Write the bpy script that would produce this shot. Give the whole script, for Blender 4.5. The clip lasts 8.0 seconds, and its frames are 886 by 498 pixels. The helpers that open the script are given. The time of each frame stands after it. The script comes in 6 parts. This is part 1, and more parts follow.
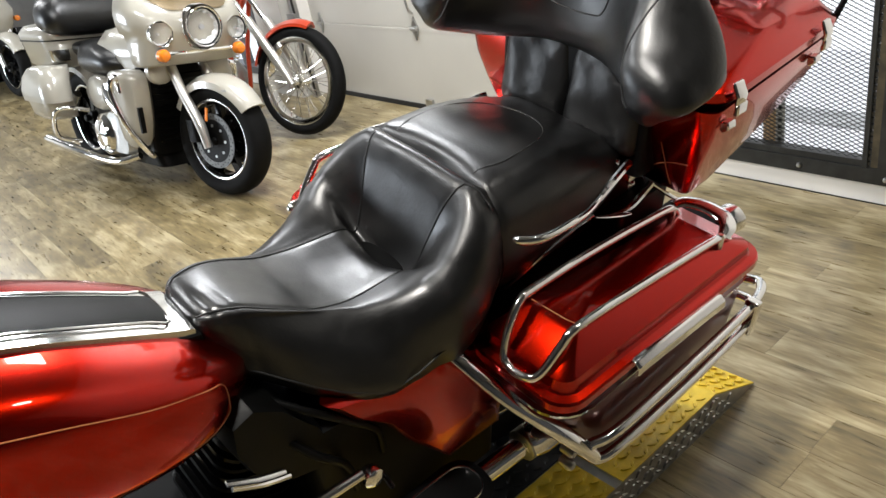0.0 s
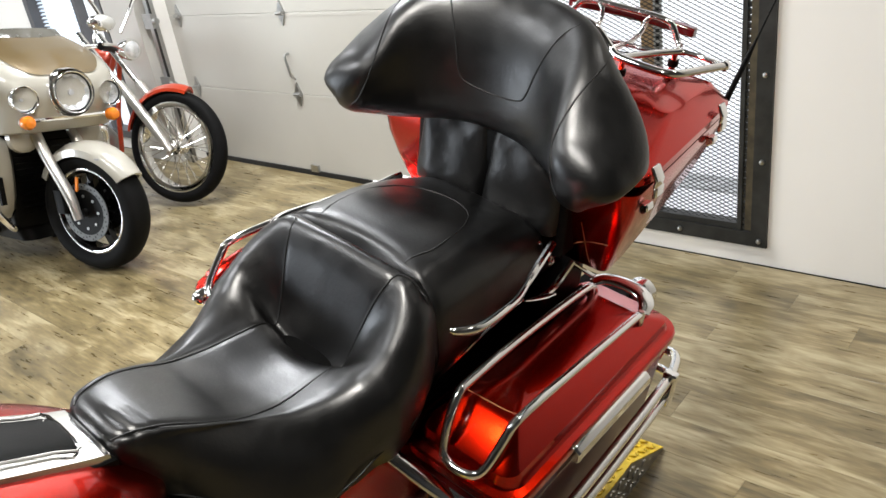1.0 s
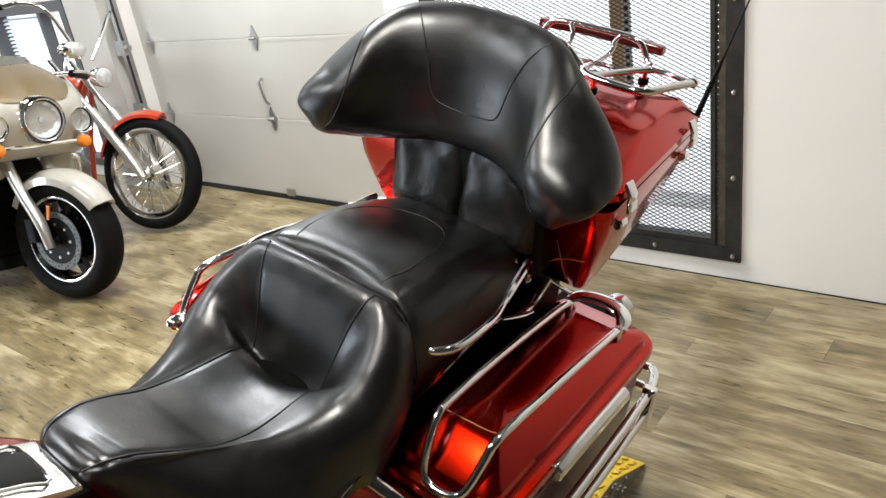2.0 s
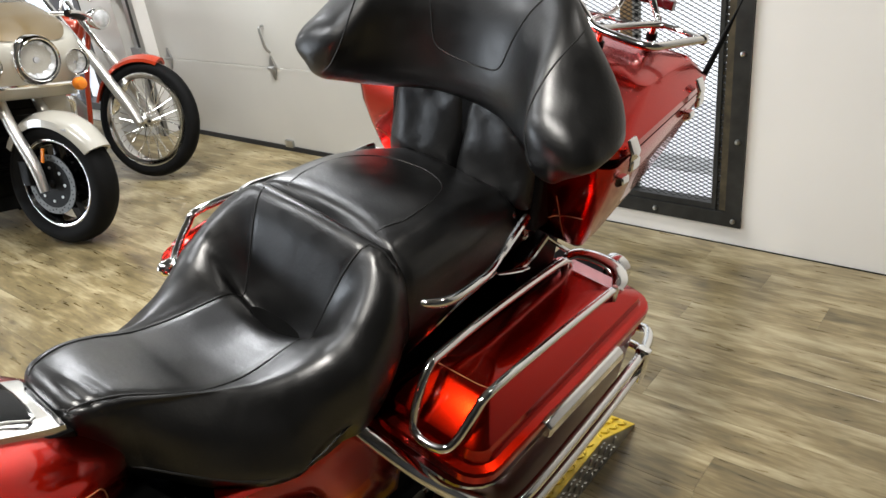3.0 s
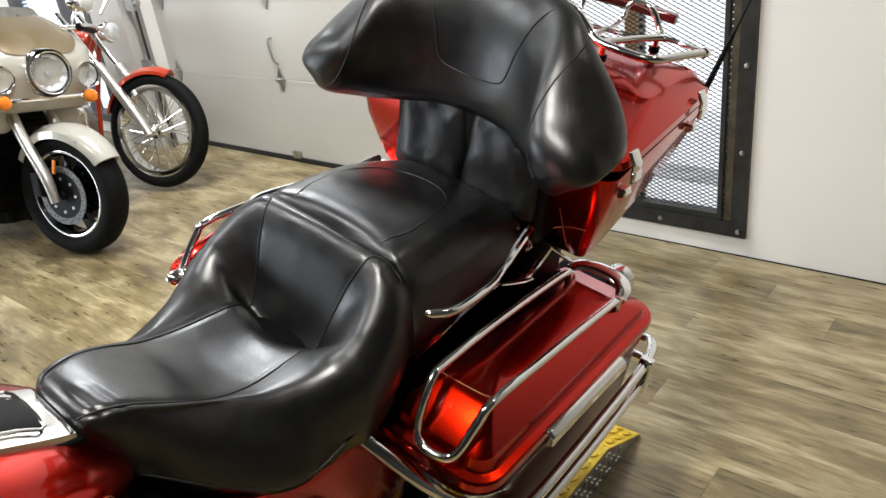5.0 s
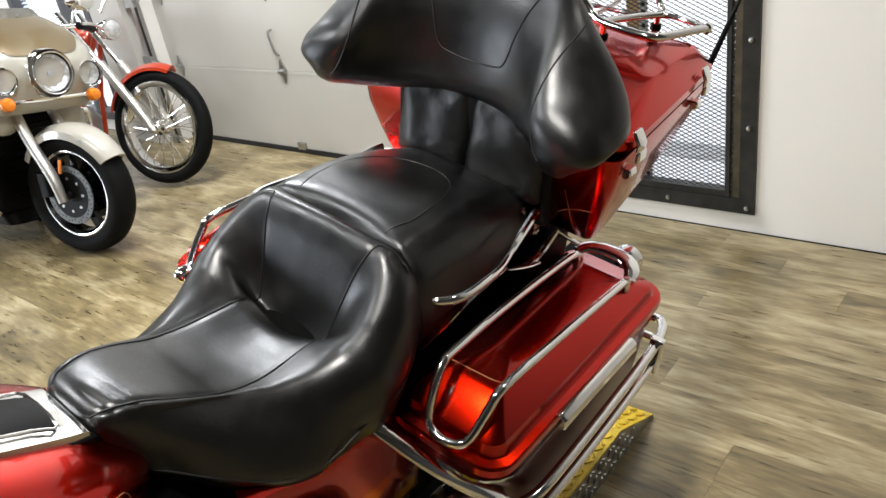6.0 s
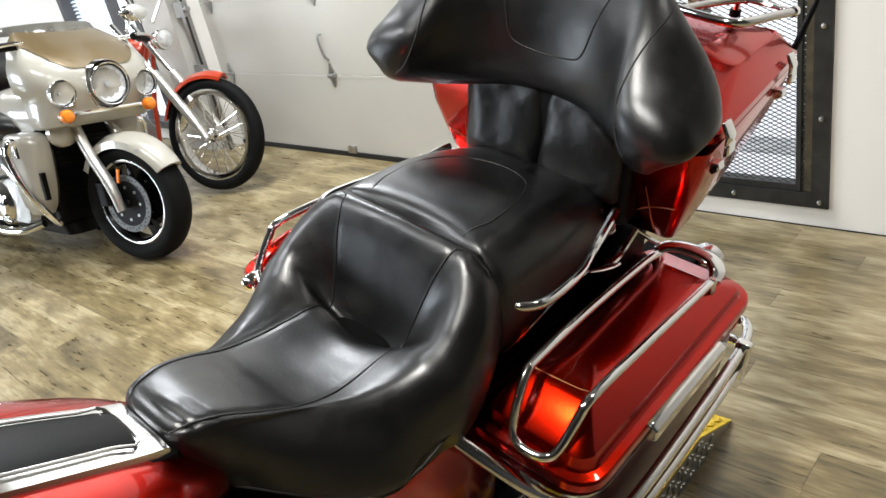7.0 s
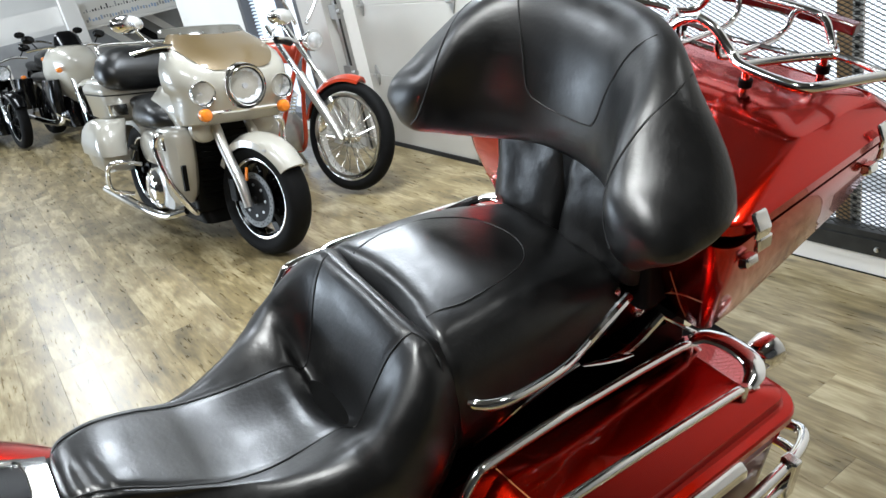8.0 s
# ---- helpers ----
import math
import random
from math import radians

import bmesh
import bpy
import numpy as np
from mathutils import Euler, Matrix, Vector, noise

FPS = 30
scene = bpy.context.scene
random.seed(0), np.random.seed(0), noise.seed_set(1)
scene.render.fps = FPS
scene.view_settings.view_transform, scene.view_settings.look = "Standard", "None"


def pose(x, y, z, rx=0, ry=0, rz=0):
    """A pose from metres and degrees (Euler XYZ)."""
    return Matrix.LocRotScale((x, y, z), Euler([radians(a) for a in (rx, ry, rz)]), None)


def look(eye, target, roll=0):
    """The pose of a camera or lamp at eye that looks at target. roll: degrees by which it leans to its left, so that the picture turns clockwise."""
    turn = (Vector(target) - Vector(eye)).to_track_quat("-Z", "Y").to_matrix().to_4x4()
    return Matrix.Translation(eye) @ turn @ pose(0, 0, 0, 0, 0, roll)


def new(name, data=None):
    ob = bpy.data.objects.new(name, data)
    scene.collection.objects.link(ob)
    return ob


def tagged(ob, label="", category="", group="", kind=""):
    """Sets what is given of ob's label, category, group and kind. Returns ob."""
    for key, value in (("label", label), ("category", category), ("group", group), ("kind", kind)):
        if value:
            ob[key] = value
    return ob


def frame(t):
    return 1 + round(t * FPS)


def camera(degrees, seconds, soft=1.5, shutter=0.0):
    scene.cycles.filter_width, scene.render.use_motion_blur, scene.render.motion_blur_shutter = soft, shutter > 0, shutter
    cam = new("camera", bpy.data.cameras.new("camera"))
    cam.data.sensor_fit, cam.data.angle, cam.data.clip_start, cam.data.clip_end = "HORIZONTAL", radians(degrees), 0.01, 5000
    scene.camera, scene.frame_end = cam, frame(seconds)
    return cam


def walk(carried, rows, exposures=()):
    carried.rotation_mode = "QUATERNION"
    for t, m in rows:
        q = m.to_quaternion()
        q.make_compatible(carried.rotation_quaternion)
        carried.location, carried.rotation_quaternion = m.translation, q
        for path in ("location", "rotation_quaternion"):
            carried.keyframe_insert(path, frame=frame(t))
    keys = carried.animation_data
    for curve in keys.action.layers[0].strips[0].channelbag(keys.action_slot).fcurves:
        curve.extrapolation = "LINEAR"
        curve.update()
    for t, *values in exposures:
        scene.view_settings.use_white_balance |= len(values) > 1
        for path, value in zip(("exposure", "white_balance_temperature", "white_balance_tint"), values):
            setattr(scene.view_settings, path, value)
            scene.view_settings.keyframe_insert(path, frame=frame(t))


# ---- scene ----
cam = camera(60.9, 8.0)
PATH = [
    (0, (0.149, -0.133, 1.496), (-1.303, 0.891, 0.578), -11.8),
    (0.5, (0.058, -0.14, 1.521), (-1.253, 1.077, 0.626), -9.9),
    (0.7, (0.035, -0.138, 1.532), (-1.243, 1.140, 0.676), -9.4),
    (1, (0.032, -0.149, 1.544), (-1.219, 1.166, 0.703), -8.7),
    (1.2, (0.041, -0.153, 1.54), (-1.195, 1.217, 0.768), -9.3),
    (2.3, (0.031, -0.136, 1.537), (-1.154, 1.241, 0.701), -8.5),
    (2.5, (0.03, -0.129, 1.523), (-1.136, 1.236, 0.641), -8.0),
    (3, (0.024, -0.133, 1.516), (-1.169, 1.2, 0.622), -7.3),
    (3.5, (0.032, -0.142, 1.524), (-1.196, 1.169, 0.645), -7.0),
    (4, (0.036, -0.149, 1.531), (-1.21, 1.149, 0.657), -7.4),
    (4.5, (0.041, -0.144, 1.529), (-1.182, 1.18, 0.66), -7.1),
    (5.8, (0.038, -0.136, 1.522), (-1.18, 1.179, 0.635), -9.1),
    (6, (0.041, -0.133, 1.523), (-1.185, 1.168, 0.626), -9.9),
    (6.3, (0.038, -0.124, 1.515), (-1.188, 1.172, 0.611), -10.1),
    (6.5, (0.024, -0.131, 1.518), (-1.231, 1.122, 0.593), -11.5),
    (6.8, (-0.011, -0.142, 1.516), (-1.300, 1.077, 0.593), -11.3),
    (7, (-0.041, -0.132, 1.51), (-1.355, 1.098, 0.636), -12.5),
    (7.2, (-0.061, -0.114, 1.506), (-1.386, 1.092, 0.618), -13.2),
    (7.5, (-0.033, -0.028, 1.498), (-1.446, 1.138, 0.695), -13.3),
    (7.6, (-0.015, 0.018, 1.497), (-1.499, 1.093, 0.696), -13.7),
    (7.7, (0.004, 0.066, 1.497), (-1.551, 1.041, 0.701), -14.7),
    (7.8, (0.024, 0.128, 1.501), (-1.576, 1.055, 0.739), -15.2),
    (7.9, (0.042, 0.176, 1.511), (-1.562, 1.095, 0.747), -15.0),
    (8, (0.066, 0.208, 1.523), (-1.535, 1.1, 0.723), -12.9),
]
TONE = [(0, -0.27, 6350, 10), (0.5, -0.34, 6350, 10), (1.2, -0.34, 6350, 10), (2.5, -0.40, 6350, 10), (3.5, -0.48, 6350, 10), (4.5, -0.46, 6350, 10), (6, -0.36, 6300, 10), (7, -0.32, 6250, 9), (7.5, -0.29, 6150, 8), (8, -0.32, 5900, 7)]
walk(cam, [(t, look(eye, target, roll)) for t, eye, target, roll in PATH], TONE)

# strip at (-3.0, 1.85) is unseen, added to brighten the seat leather
LAMPS = [(-12.5, 0.2, 36), (-9.6, 0.3, 85), (-7.0, 0.0, 52), (-5.2, 1.3, 14), (-3.0, 1.85, 145), (-2.7, -0.75, 66)]
# second spot is unseen, a weak fill added for the floor at the right
SPOTS = [(-0.52, -0.42, 125), (0.35, 1.9, 12)]
import functools

# ---- world and lights ----
world = bpy.data.worlds.new("room_air")
scene.world = world
world.use_nodes = True
world.node_tree.nodes["Background"].inputs[0].default_value = (0.9, 0.95, 1.0, 1)
world.node_tree.nodes["Background"].inputs[1].default_value = 2.2


def area(name, x, y, z, sx, sy, watts, colour=(0.97, 0.985, 1.0), rx=0, ry=0, rz=0):
    d = bpy.data.lights.new(name, "AREA")
    d.shape, d.size, d.size_y, d.energy, d.color = "RECTANGLE", sx, sy, watts, colour
    ob = new(name, d)
    ob.matrix_basis = pose(x, y, z, rx, ry, rz)
    return ob


# ---- materials ----
def mat(name, colour=(0.5, 0.5, 0.5), rough=0.5, metal=0.0, coat=0.0, coat_rough=0.05, spec=0.5,
        vary=0.0, scale=6.0, bump=0.0, bump_scale=200.0, rough_vary=0.0, emit=None):
    m = bpy.data.materials.new(name)
    m.use_nodes = True
    nt = m.node_tree
    b = nt.nodes["Principled BSDF"]
    b.inputs["Base Color"].default_value = (*colour, 1)
    b.inputs["Roughness"].default_value = rough
    b.inputs["Metallic"].default_value = metal
    b.inputs["Coat Weight"].default_value = coat
    b.inputs["Coat Roughness"].default_value = coat_rough
    b.inputs["Specular IOR Level"].default_value = spec
    if emit:
        b.inputs["Emission Color"].default_value = (*emit[:3], 1)
        b.inputs["Emission Strength"].default_value = emit[3]
    tc = nt.nodes.new("ShaderNodeTexCoord")
    if vary:
        n = nt.nodes.new("ShaderNodeTexNoise")
        n.inputs["Scale"].default_value, n.inputs["Detail"].default_value = scale, 6
        nt.links.new(tc.outputs["Object"], n.inputs["Vector"])
        r = nt.nodes.new("ShaderNodeMapRange")
        r.inputs["From Min"].default_value, r.inputs["From Max"].default_value = 0.3, 0.7
        r.inputs["To Min"].default_value, r.inputs["To Max"].default_value = 1 - vary, 1 + vary
        nt.links.new(n.outputs["Fac"], r.inputs["Value"])
        mx = nt.nodes.new("ShaderNodeMix")
        mx.data_type, mx.blend_type = "RGBA", "MULTIPLY"
        mx.inputs[0].default_value = 1
        mx.inputs[6].default_value = (*colour, 1)
        nt.links.new(r.outputs["Result"], mx.inputs[7])
        nt.links.new(mx.outputs[2], b.inputs["Base Color"])
    if rough_vary:
        n = nt.nodes.new("ShaderNodeTexNoise")
        n.inputs["Scale"].default_value, n.inputs["Detail"].default_value = scale * 2.3, 5
        nt.links.new(tc.outputs["Object"], n.inputs["Vector"])
        r = nt.nodes.new("ShaderNodeMapRange")
        r.inputs["From Min"].default_value, r.inputs["From Max"].default_value = 0.3, 0.7
        r.inputs["To Min"].default_value, r.inputs["To Max"].default_value = rough - rough_vary, rough + rough_vary
        nt.links.new(n.outputs["Fac"], r.inputs["Value"])
        nt.links.new(r.outputs["Result"], b.inputs["Roughness"])
    if bump:
        n = nt.nodes.new("ShaderNodeTexNoise")
        n.inputs["Scale"].default_value, n.inputs["Detail"].default_value = bump_scale, 4
        nt.links.new(tc.outputs["Object"], n.inputs["Vector"])
        bp = nt.nodes.new("ShaderNodeBump")
        bp.inputs["Strength"].default_value, bp.inputs["Distance"].default_value = bump, 0.002
        nt.links.new(n.outputs["Fac"], bp.inputs["Height"])
        nt.links.new(bp.outputs["Normal"], b.inputs["Normal"])
    return m


LEATHER = mat("black_leather", (0.0022, 0.0022, 0.0023), 0.37, bump=0.16, bump_scale=140, rough_vary=0.06, scale=9, spec=0.68)
LEATHER_SOFT = mat("soft_black_leather", (0.004, 0.004, 0.0042), 0.42, bump=0.5, bump_scale=60, rough_vary=0.07, scale=14)
THREAD = mat("seam_welt", (0.006, 0.006, 0.006), 0.55, bump=0.2, bump_scale=900)
RED = mat("candy_red_paint", (0.50, 0.009, 0.0007), 0.24, metal=1.0, coat=0.65, coat_rough=0.008, vary=0.06, scale=3)
RED_DARK = mat("dark_cherry_paint", (0.10, 0.003, 0.002), 0.3, metal=0.9, coat=0.35, coat_rough=0.02)
PIN = mat("gold_pinstripe", (0.42, 0.16, 0.06), 0.4)
CHROME = mat("chrome", (0.92, 0.92, 0.92), 0.10, metal=1.0, rough_vary=0.03, scale=20)
DISC = mat("brake_steel", (0.13, 0.13, 0.128), 0.45, metal=1.0, vary=0.15, scale=30)
STEEL = mat("dull_steel", (0.45, 0.45, 0.44), 0.35, metal=1.0, vary=0.1, scale=20)
BLACK = mat("black_plastic", (0.0016, 0.0016, 0.0016), 0.45, bump=0.1, bump_scale=300, spec=0.14)
BLACK_GLOSS = mat("gloss_black", (0.003, 0.003, 0.0033), 0.16, spec=0.25)
RUBBER = mat("tyre_rubber", (0.0045, 0.0045, 0.0045), 0.7, vary=0.2, scale=12, bump=0.2, bump_scale=120, spec=0.12)
PEARL = mat("pearl_white_paint", (0.40, 0.378, 0.32), 0.3, coat=1.0, coat_rough=0.05, vary=0.03, scale=4)
GOLD = mat("bronze_gold_paint", (0.135, 0.092, 0.036), 0.38, metal=0.3, coat=1.0, coat_rough=0.06)
ORANGE = mat("amber_lens", (0.80, 0.22, 0.015), 0.2, coat=0.6)
ORANGE_RED = mat("orange_red_paint", (0.50, 0.045, 0.012), 0.3, coat=1.0, metal=0.2)
FORK_ALLOY = mat("dull_fork_alloy", (0.62, 0.60, 0.56), 0.34, metal=0.85, vary=0.06, scale=20)
LENS = mat("headlight_reflector", (0.80, 0.81, 0.82), 0.25, metal=0.6, vary=0.2, scale=40)
WALL = mat("white_wall_paint", (0.80, 0.775, 0.73), 0.65, vary=0.03, scale=1.2, bump=0.08, bump_scale=90)
DOOR_WHITE = mat("garage_door_white", (0.52, 0.505, 0.46), 0.5, vary=0.04, scale=1.5, bump=0.15, bump_scale=160)
IRON = mat("dark_iron", (0.032, 0.032, 0.030), 0.5, metal=0.5, vary=0.35, scale=14, bump=0.1)
RUST = mat("brown_iron", (0.065, 0.052, 0.030), 0.6, metal=0.3, vary=0.4, scale=20)
WOOD = mat("raw_wood_post", (0.42, 0.27, 0.13), 0.7, vary=0.2, scale=12)
GREY_WALL = mat("dark_grey_wall", (0.045, 0.045, 0.045), 0.7, vary=0.05, scale=1)
CEIL = mat("ceiling_paint", (0.11, 0.11, 0.108), 0.8, vary=0.03, scale=0.8)
SILVER_PLATE = mat("silver_diamond_plate", (0.42, 0.41, 0.38), 0.4, metal=0.9, vary=0.15, scale=25)
YELLOW = mat("yellow_plate_paint", (0.80, 0.56, 0.03), 0.42, vary=0.18, scale=22, bump=0.2, bump_scale=120)
PLATE_BLACK = mat("black_plate_paint", (0.012, 0.012, 0.012), 0.5, vary=0.3, scale=22)
SEAL = mat("black_door_seal", (0.01, 0.01, 0.01), 0.7)
GLASS_SCREEN = mat("smoked_screen", (0.10, 0.095, 0.08), 0.12, coat=0.3)
# slats emit a little, in place of daylight coming through the blind
BLIND = mat("backlit_window_blind", (0.75, 0.82, 0.9), 0.6, emit=(0.75, 0.87, 1.0, 0.22))
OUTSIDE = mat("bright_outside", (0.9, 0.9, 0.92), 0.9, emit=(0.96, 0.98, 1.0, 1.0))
SNOW = mat("snow", (0.85, 0.86, 0.88), 0.9, vary=0.05, scale=3)
OUTSIDE_BAND = mat("snowy_kerb", (0.42, 0.43, 0.43), 0.9, vary=0.3, scale=8)
TUBE_LIGHT = mat("lamp_tube", (1, 1, 1), 0.5, emit=(1.0, 0.97, 0.9, 6.0))
DARK_GREY = mat("dark_grey_paint", (0.09, 0.09, 0.095), 0.5, vary=0.1)
GREY = mat("grey_paint", (0.35, 0.35, 0.35), 0.5, vary=0.1)
CARD = mat("cardboard", (0.35, 0.22, 0.10), 0.8, vary=0.1)
BLUE_PRINT = mat("pale_blue_print", (0.35, 0.45, 0.62), 0.6)
CLEAR = mat("clear_lens", (1, 1, 1), 0.02)
CLEAR.node_tree.nodes["Principled BSDF"].inputs["Transmission Weight"].default_value = 1.0
CLEAR.node_tree.nodes["Principled BSDF"].inputs["IOR"].default_value = 1.2
TAIL_RED = mat("red_lens", (0.10, 0.003, 0.004), 0.15, coat=0.8)


def plank_material():
    m = bpy.data.materials.new("wood_look_plank")
    m.use_nodes = True
    nt = m.node_tree
    b = nt.nodes["Principled BSDF"]
    L = nt.links.new
    geo = nt.nodes.new("ShaderNodeNewGeometry")
    oi = nt.nodes.new("ShaderNodeObjectInfo")
    add = nt.nodes.new("ShaderNodeMath")
    add.operation = "ADD"
    L(geo.outputs["Random Per Island"], add.inputs[0])
    L(oi.outputs["Random"], add.inputs[1])
    fr = nt.nodes.new("ShaderNodeMath")
    fr.operation = "FRACT"
    L(add.outputs[0], fr.inputs[0])
    mul = nt.nodes.new("ShaderNodeMath")
    mul.operation = "MULTIPLY"
    mul.inputs[1].default_value = 37.0
    L(fr.outputs[0], mul.inputs[0])
    comb = nt.nodes.new("ShaderNodeCombineXYZ")
    L(mul.outputs[0], comb.inputs[2])
    L(mul.outputs[0], comb.inputs[0])
    va = nt.nodes.new("ShaderNodeVectorMath")
    va.operation = "ADD"
    L(geo.outputs["Position"], va.inputs[0])
    L(comb.outputs[0], va.inputs[1])

    def noise_at(sx, sy, scale, detail, dist=0.0):
        mp = nt.nodes.new("ShaderNodeMapping")
        mp.inputs["Scale"].default_value = (sx, sy, 1)
        L(va.outputs[0], mp.inputs["Vector"])
        n = nt.nodes.new("ShaderNodeTexNoise")
        n.inputs["Scale"].default_value, n.inputs["Detail"].default_value, n.inputs["Distortion"].default_value = scale, detail, dist
        L(mp.outputs[0], n.inputs["Vector"])
        return n

    broad = noise_at(1.0, 3.4, 3.8, 9, 0.5)
    grain = noise_at(1.6, 12, 6.0, 10, 0.5)
    ramp = nt.nodes.new("ShaderNodeValToRGB")
    e = ramp.color_ramp.elements
    e[0].position, e[0].color = 0.33, (0.10, 0.078, 0.038, 1)
    e[1].position, e[1].color = 0.66, (0.46, 0.388, 0.232, 1)
    mid = ramp.color_ramp.elements.new(0.5)
    mid.color = (0.245, 0.188, 0.090, 1)
    mixf = nt.nodes.new("ShaderNodeMath")
    mixf.operation = "MULTIPLY_ADD"
    mixf.inputs[1].default_value = 0.34
    L(grain.outputs["Fac"], mixf.inputs[0])
    m2 = nt.nodes.new("ShaderNodeMath")
    m2.operation = "MULTIPLY"
    m2.inputs[1].default_value = 0.66
    L(broad.outputs["Fac"], m2.inputs[0])
    L(m2.outputs[0], mixf.inputs[2])
    shift = nt.nodes.new("ShaderNodeMath")
    shift.operation = "MULTIPLY_ADD"
    shift.inputs[1].default_value, shift.inputs[2].default_value = 0.10, -0.05
    L(fr.outputs[0], shift.inputs[0])
    tot = nt.nodes.new("ShaderNodeMath")
    tot.operation = "ADD"
    L(mixf.outputs[0], tot.inputs[0])
    L(shift.outputs[0], tot.inputs[1])
    L(tot.outputs[0], ramp.inputs["Fac"])
    # dark knots
    mp = nt.nodes.new("ShaderNodeMapping")
    mp.inputs["Scale"].default_value = (1.6, 3.6, 1)
    L(va.outputs[0], mp.inputs["Vector"])
    vor = nt.nodes.new("ShaderNodeTexVoronoi")
    vor.inputs["Scale"].default_value = 1.5
    L(mp.outputs[0], vor.inputs["Vector"])
    kn = nt.nodes.new("ShaderNodeMapRange")
    kn.inputs["From Min"].default_value, kn.inputs["From Max"].default_value = 0.015, 0.10
    kn.inputs["To Min"].default_value, kn.inputs["To Max"].default_value = 0.45, 1.0
    L(vor.outputs["Distance"], kn.inputs["Value"])
    mx = nt.nodes.new("ShaderNodeMix")
    mx.data_type, mx.blend_type = "RGBA", "MULTIPLY"
    mx.inputs[0].default_value = 1
    L(ramp.outputs[0], mx.inputs[6])
    L(kn.outputs["Result"], mx.inputs[7])
    # broad scuffs and traffic wear that run across the joints
    wear = nt.nodes.new("ShaderNodeTexNoise")
    wear.inputs["Scale"].default_value, wear.inputs["Detail"].default_value = 1.7, 5
    L(geo.outputs["Position"], wear.inputs["Vector"])
    wr = nt.nodes.new("ShaderNodeMapRange")
    wr.inputs["From Min"].default_value, wr.inputs["From Max"].default_value = 0.3, 0.7
    wr.inputs["To Min"].default_value, wr.inputs["To Max"].default_value = 0.74, 1.16
    L(wear.outputs["Fac"], wr.inputs["Value"])
    mw = nt.nodes.new("ShaderNodeMix")
    mw.data_type, mw.blend_type = "RGBA", "MULTIPLY"
    mw.inputs[0].default_value = 1
    L(mx.outputs[2], mw.inputs[6])
    L(wr.outputs["Result"], mw.inputs[7])
    L(mw.outputs[2], b.inputs["Base Color"])
    rr = nt.nodes.new("ShaderNodeMapRange")
    rr.inputs["To Min"].default_value, rr.inputs["To Max"].default_value = 0.22, 0.38
    L(grain.outputs["Fac"], rr.inputs["Value"])
    L(rr.outputs["Result"], b.inputs["Roughness"])
    b.inputs["Specular IOR Level"].default_value = 0.75
    bp = nt.nodes.new("ShaderNodeBump")
    bp.inputs["Strength"].default_value, bp.inputs["Distance"].default_value = 0.15, 0.001
    L(grain.outputs["Fac"], bp.inputs["Height"])
    L(bp.outputs["Normal"], b.inputs["Normal"])
    return m


PLANK = plank_material()


# ---- builders ----
def finish(bm, smooth=True, angle=40):
    bmesh.ops.recalc_face_normals(bm, faces=bm.faces)
    if smooth:
        lim = radians(angle)
        for f in bm.faces:
            f.smooth = True
        for e in bm.edges:
            e.smooth = len(e.link_faces) == 2 and e.calc_face_angle(0) < lim
    return bm


def part(name, bm, material, parent=None, label="", smooth=True, angle=40, bevel=0.0, subsurf=0):
    finish(bm, smooth, angle)
    me = bpy.data.meshes.new(name)
    bm.to_mesh(me)
    bm.free()
    me.materials.append(material)
    ob = new(name, me)
    if parent:
        ob.parent = parent
    if bevel:
        md = ob.modifiers.new("bevel", "BEVEL")
        md.width, md.segments, md.limit_method, md.angle_limit = bevel, 2, "ANGLE", radians(35)
    if subsurf:
        md = ob.modifiers.new("round", "SUBSURF")
        md.levels = md.render_levels = subsurf
    if label:
        ob["label"] = label
    return ob


def thing(name, m, label, category, group="", kind=""):
    ob = new(name)
    ob.empty_display_size = 0.1
    ob.matrix_basis = m
    return tagged(ob, label, category, group, kind)


def loft(rings, closed=True, cap=True, bm=None):
    bm = bm or bmesh.new()
    vs = [[bm.verts.new(p) for p in r] for r in rings]
    n = len(vs[0])
    for a, b in zip(vs, vs[1:]):
        for i in range(n if closed else n - 1):
            j = (i + 1) % n
            bm.faces.new((a[i], a[j], b[j], b[i]))
    if cap and closed:
        bm.faces.new(vs[0][::-1])
        bm.faces.new(vs[-1])
    return bm


def spline(pts, sub=6, closed=False):
    pts = [Vector(p) for p in pts]
    n = len(pts)
    out = []
    for i in range(n if closed else n - 1):
        p1, p2 = pts[i], pts[(i + 1) % n]
        p0 = pts[i - 1] if (closed or i) else p1 + (p1 - p2)
        p3 = pts[(i + 2) % n] if (closed or i + 2 < n) else p2 + (p2 - p1)
        for k in range(sub):
            t = k / sub
            out.append(0.5 * ((2 * p1) + (p2 - p0) * t + (2 * p0 - 5 * p1 + 4 * p2 - p3) * t * t + (3 * p1 - p0 - 3 * p2 + p3) * t ** 3))
    if not closed:
        out.append(pts[-1])
    return out


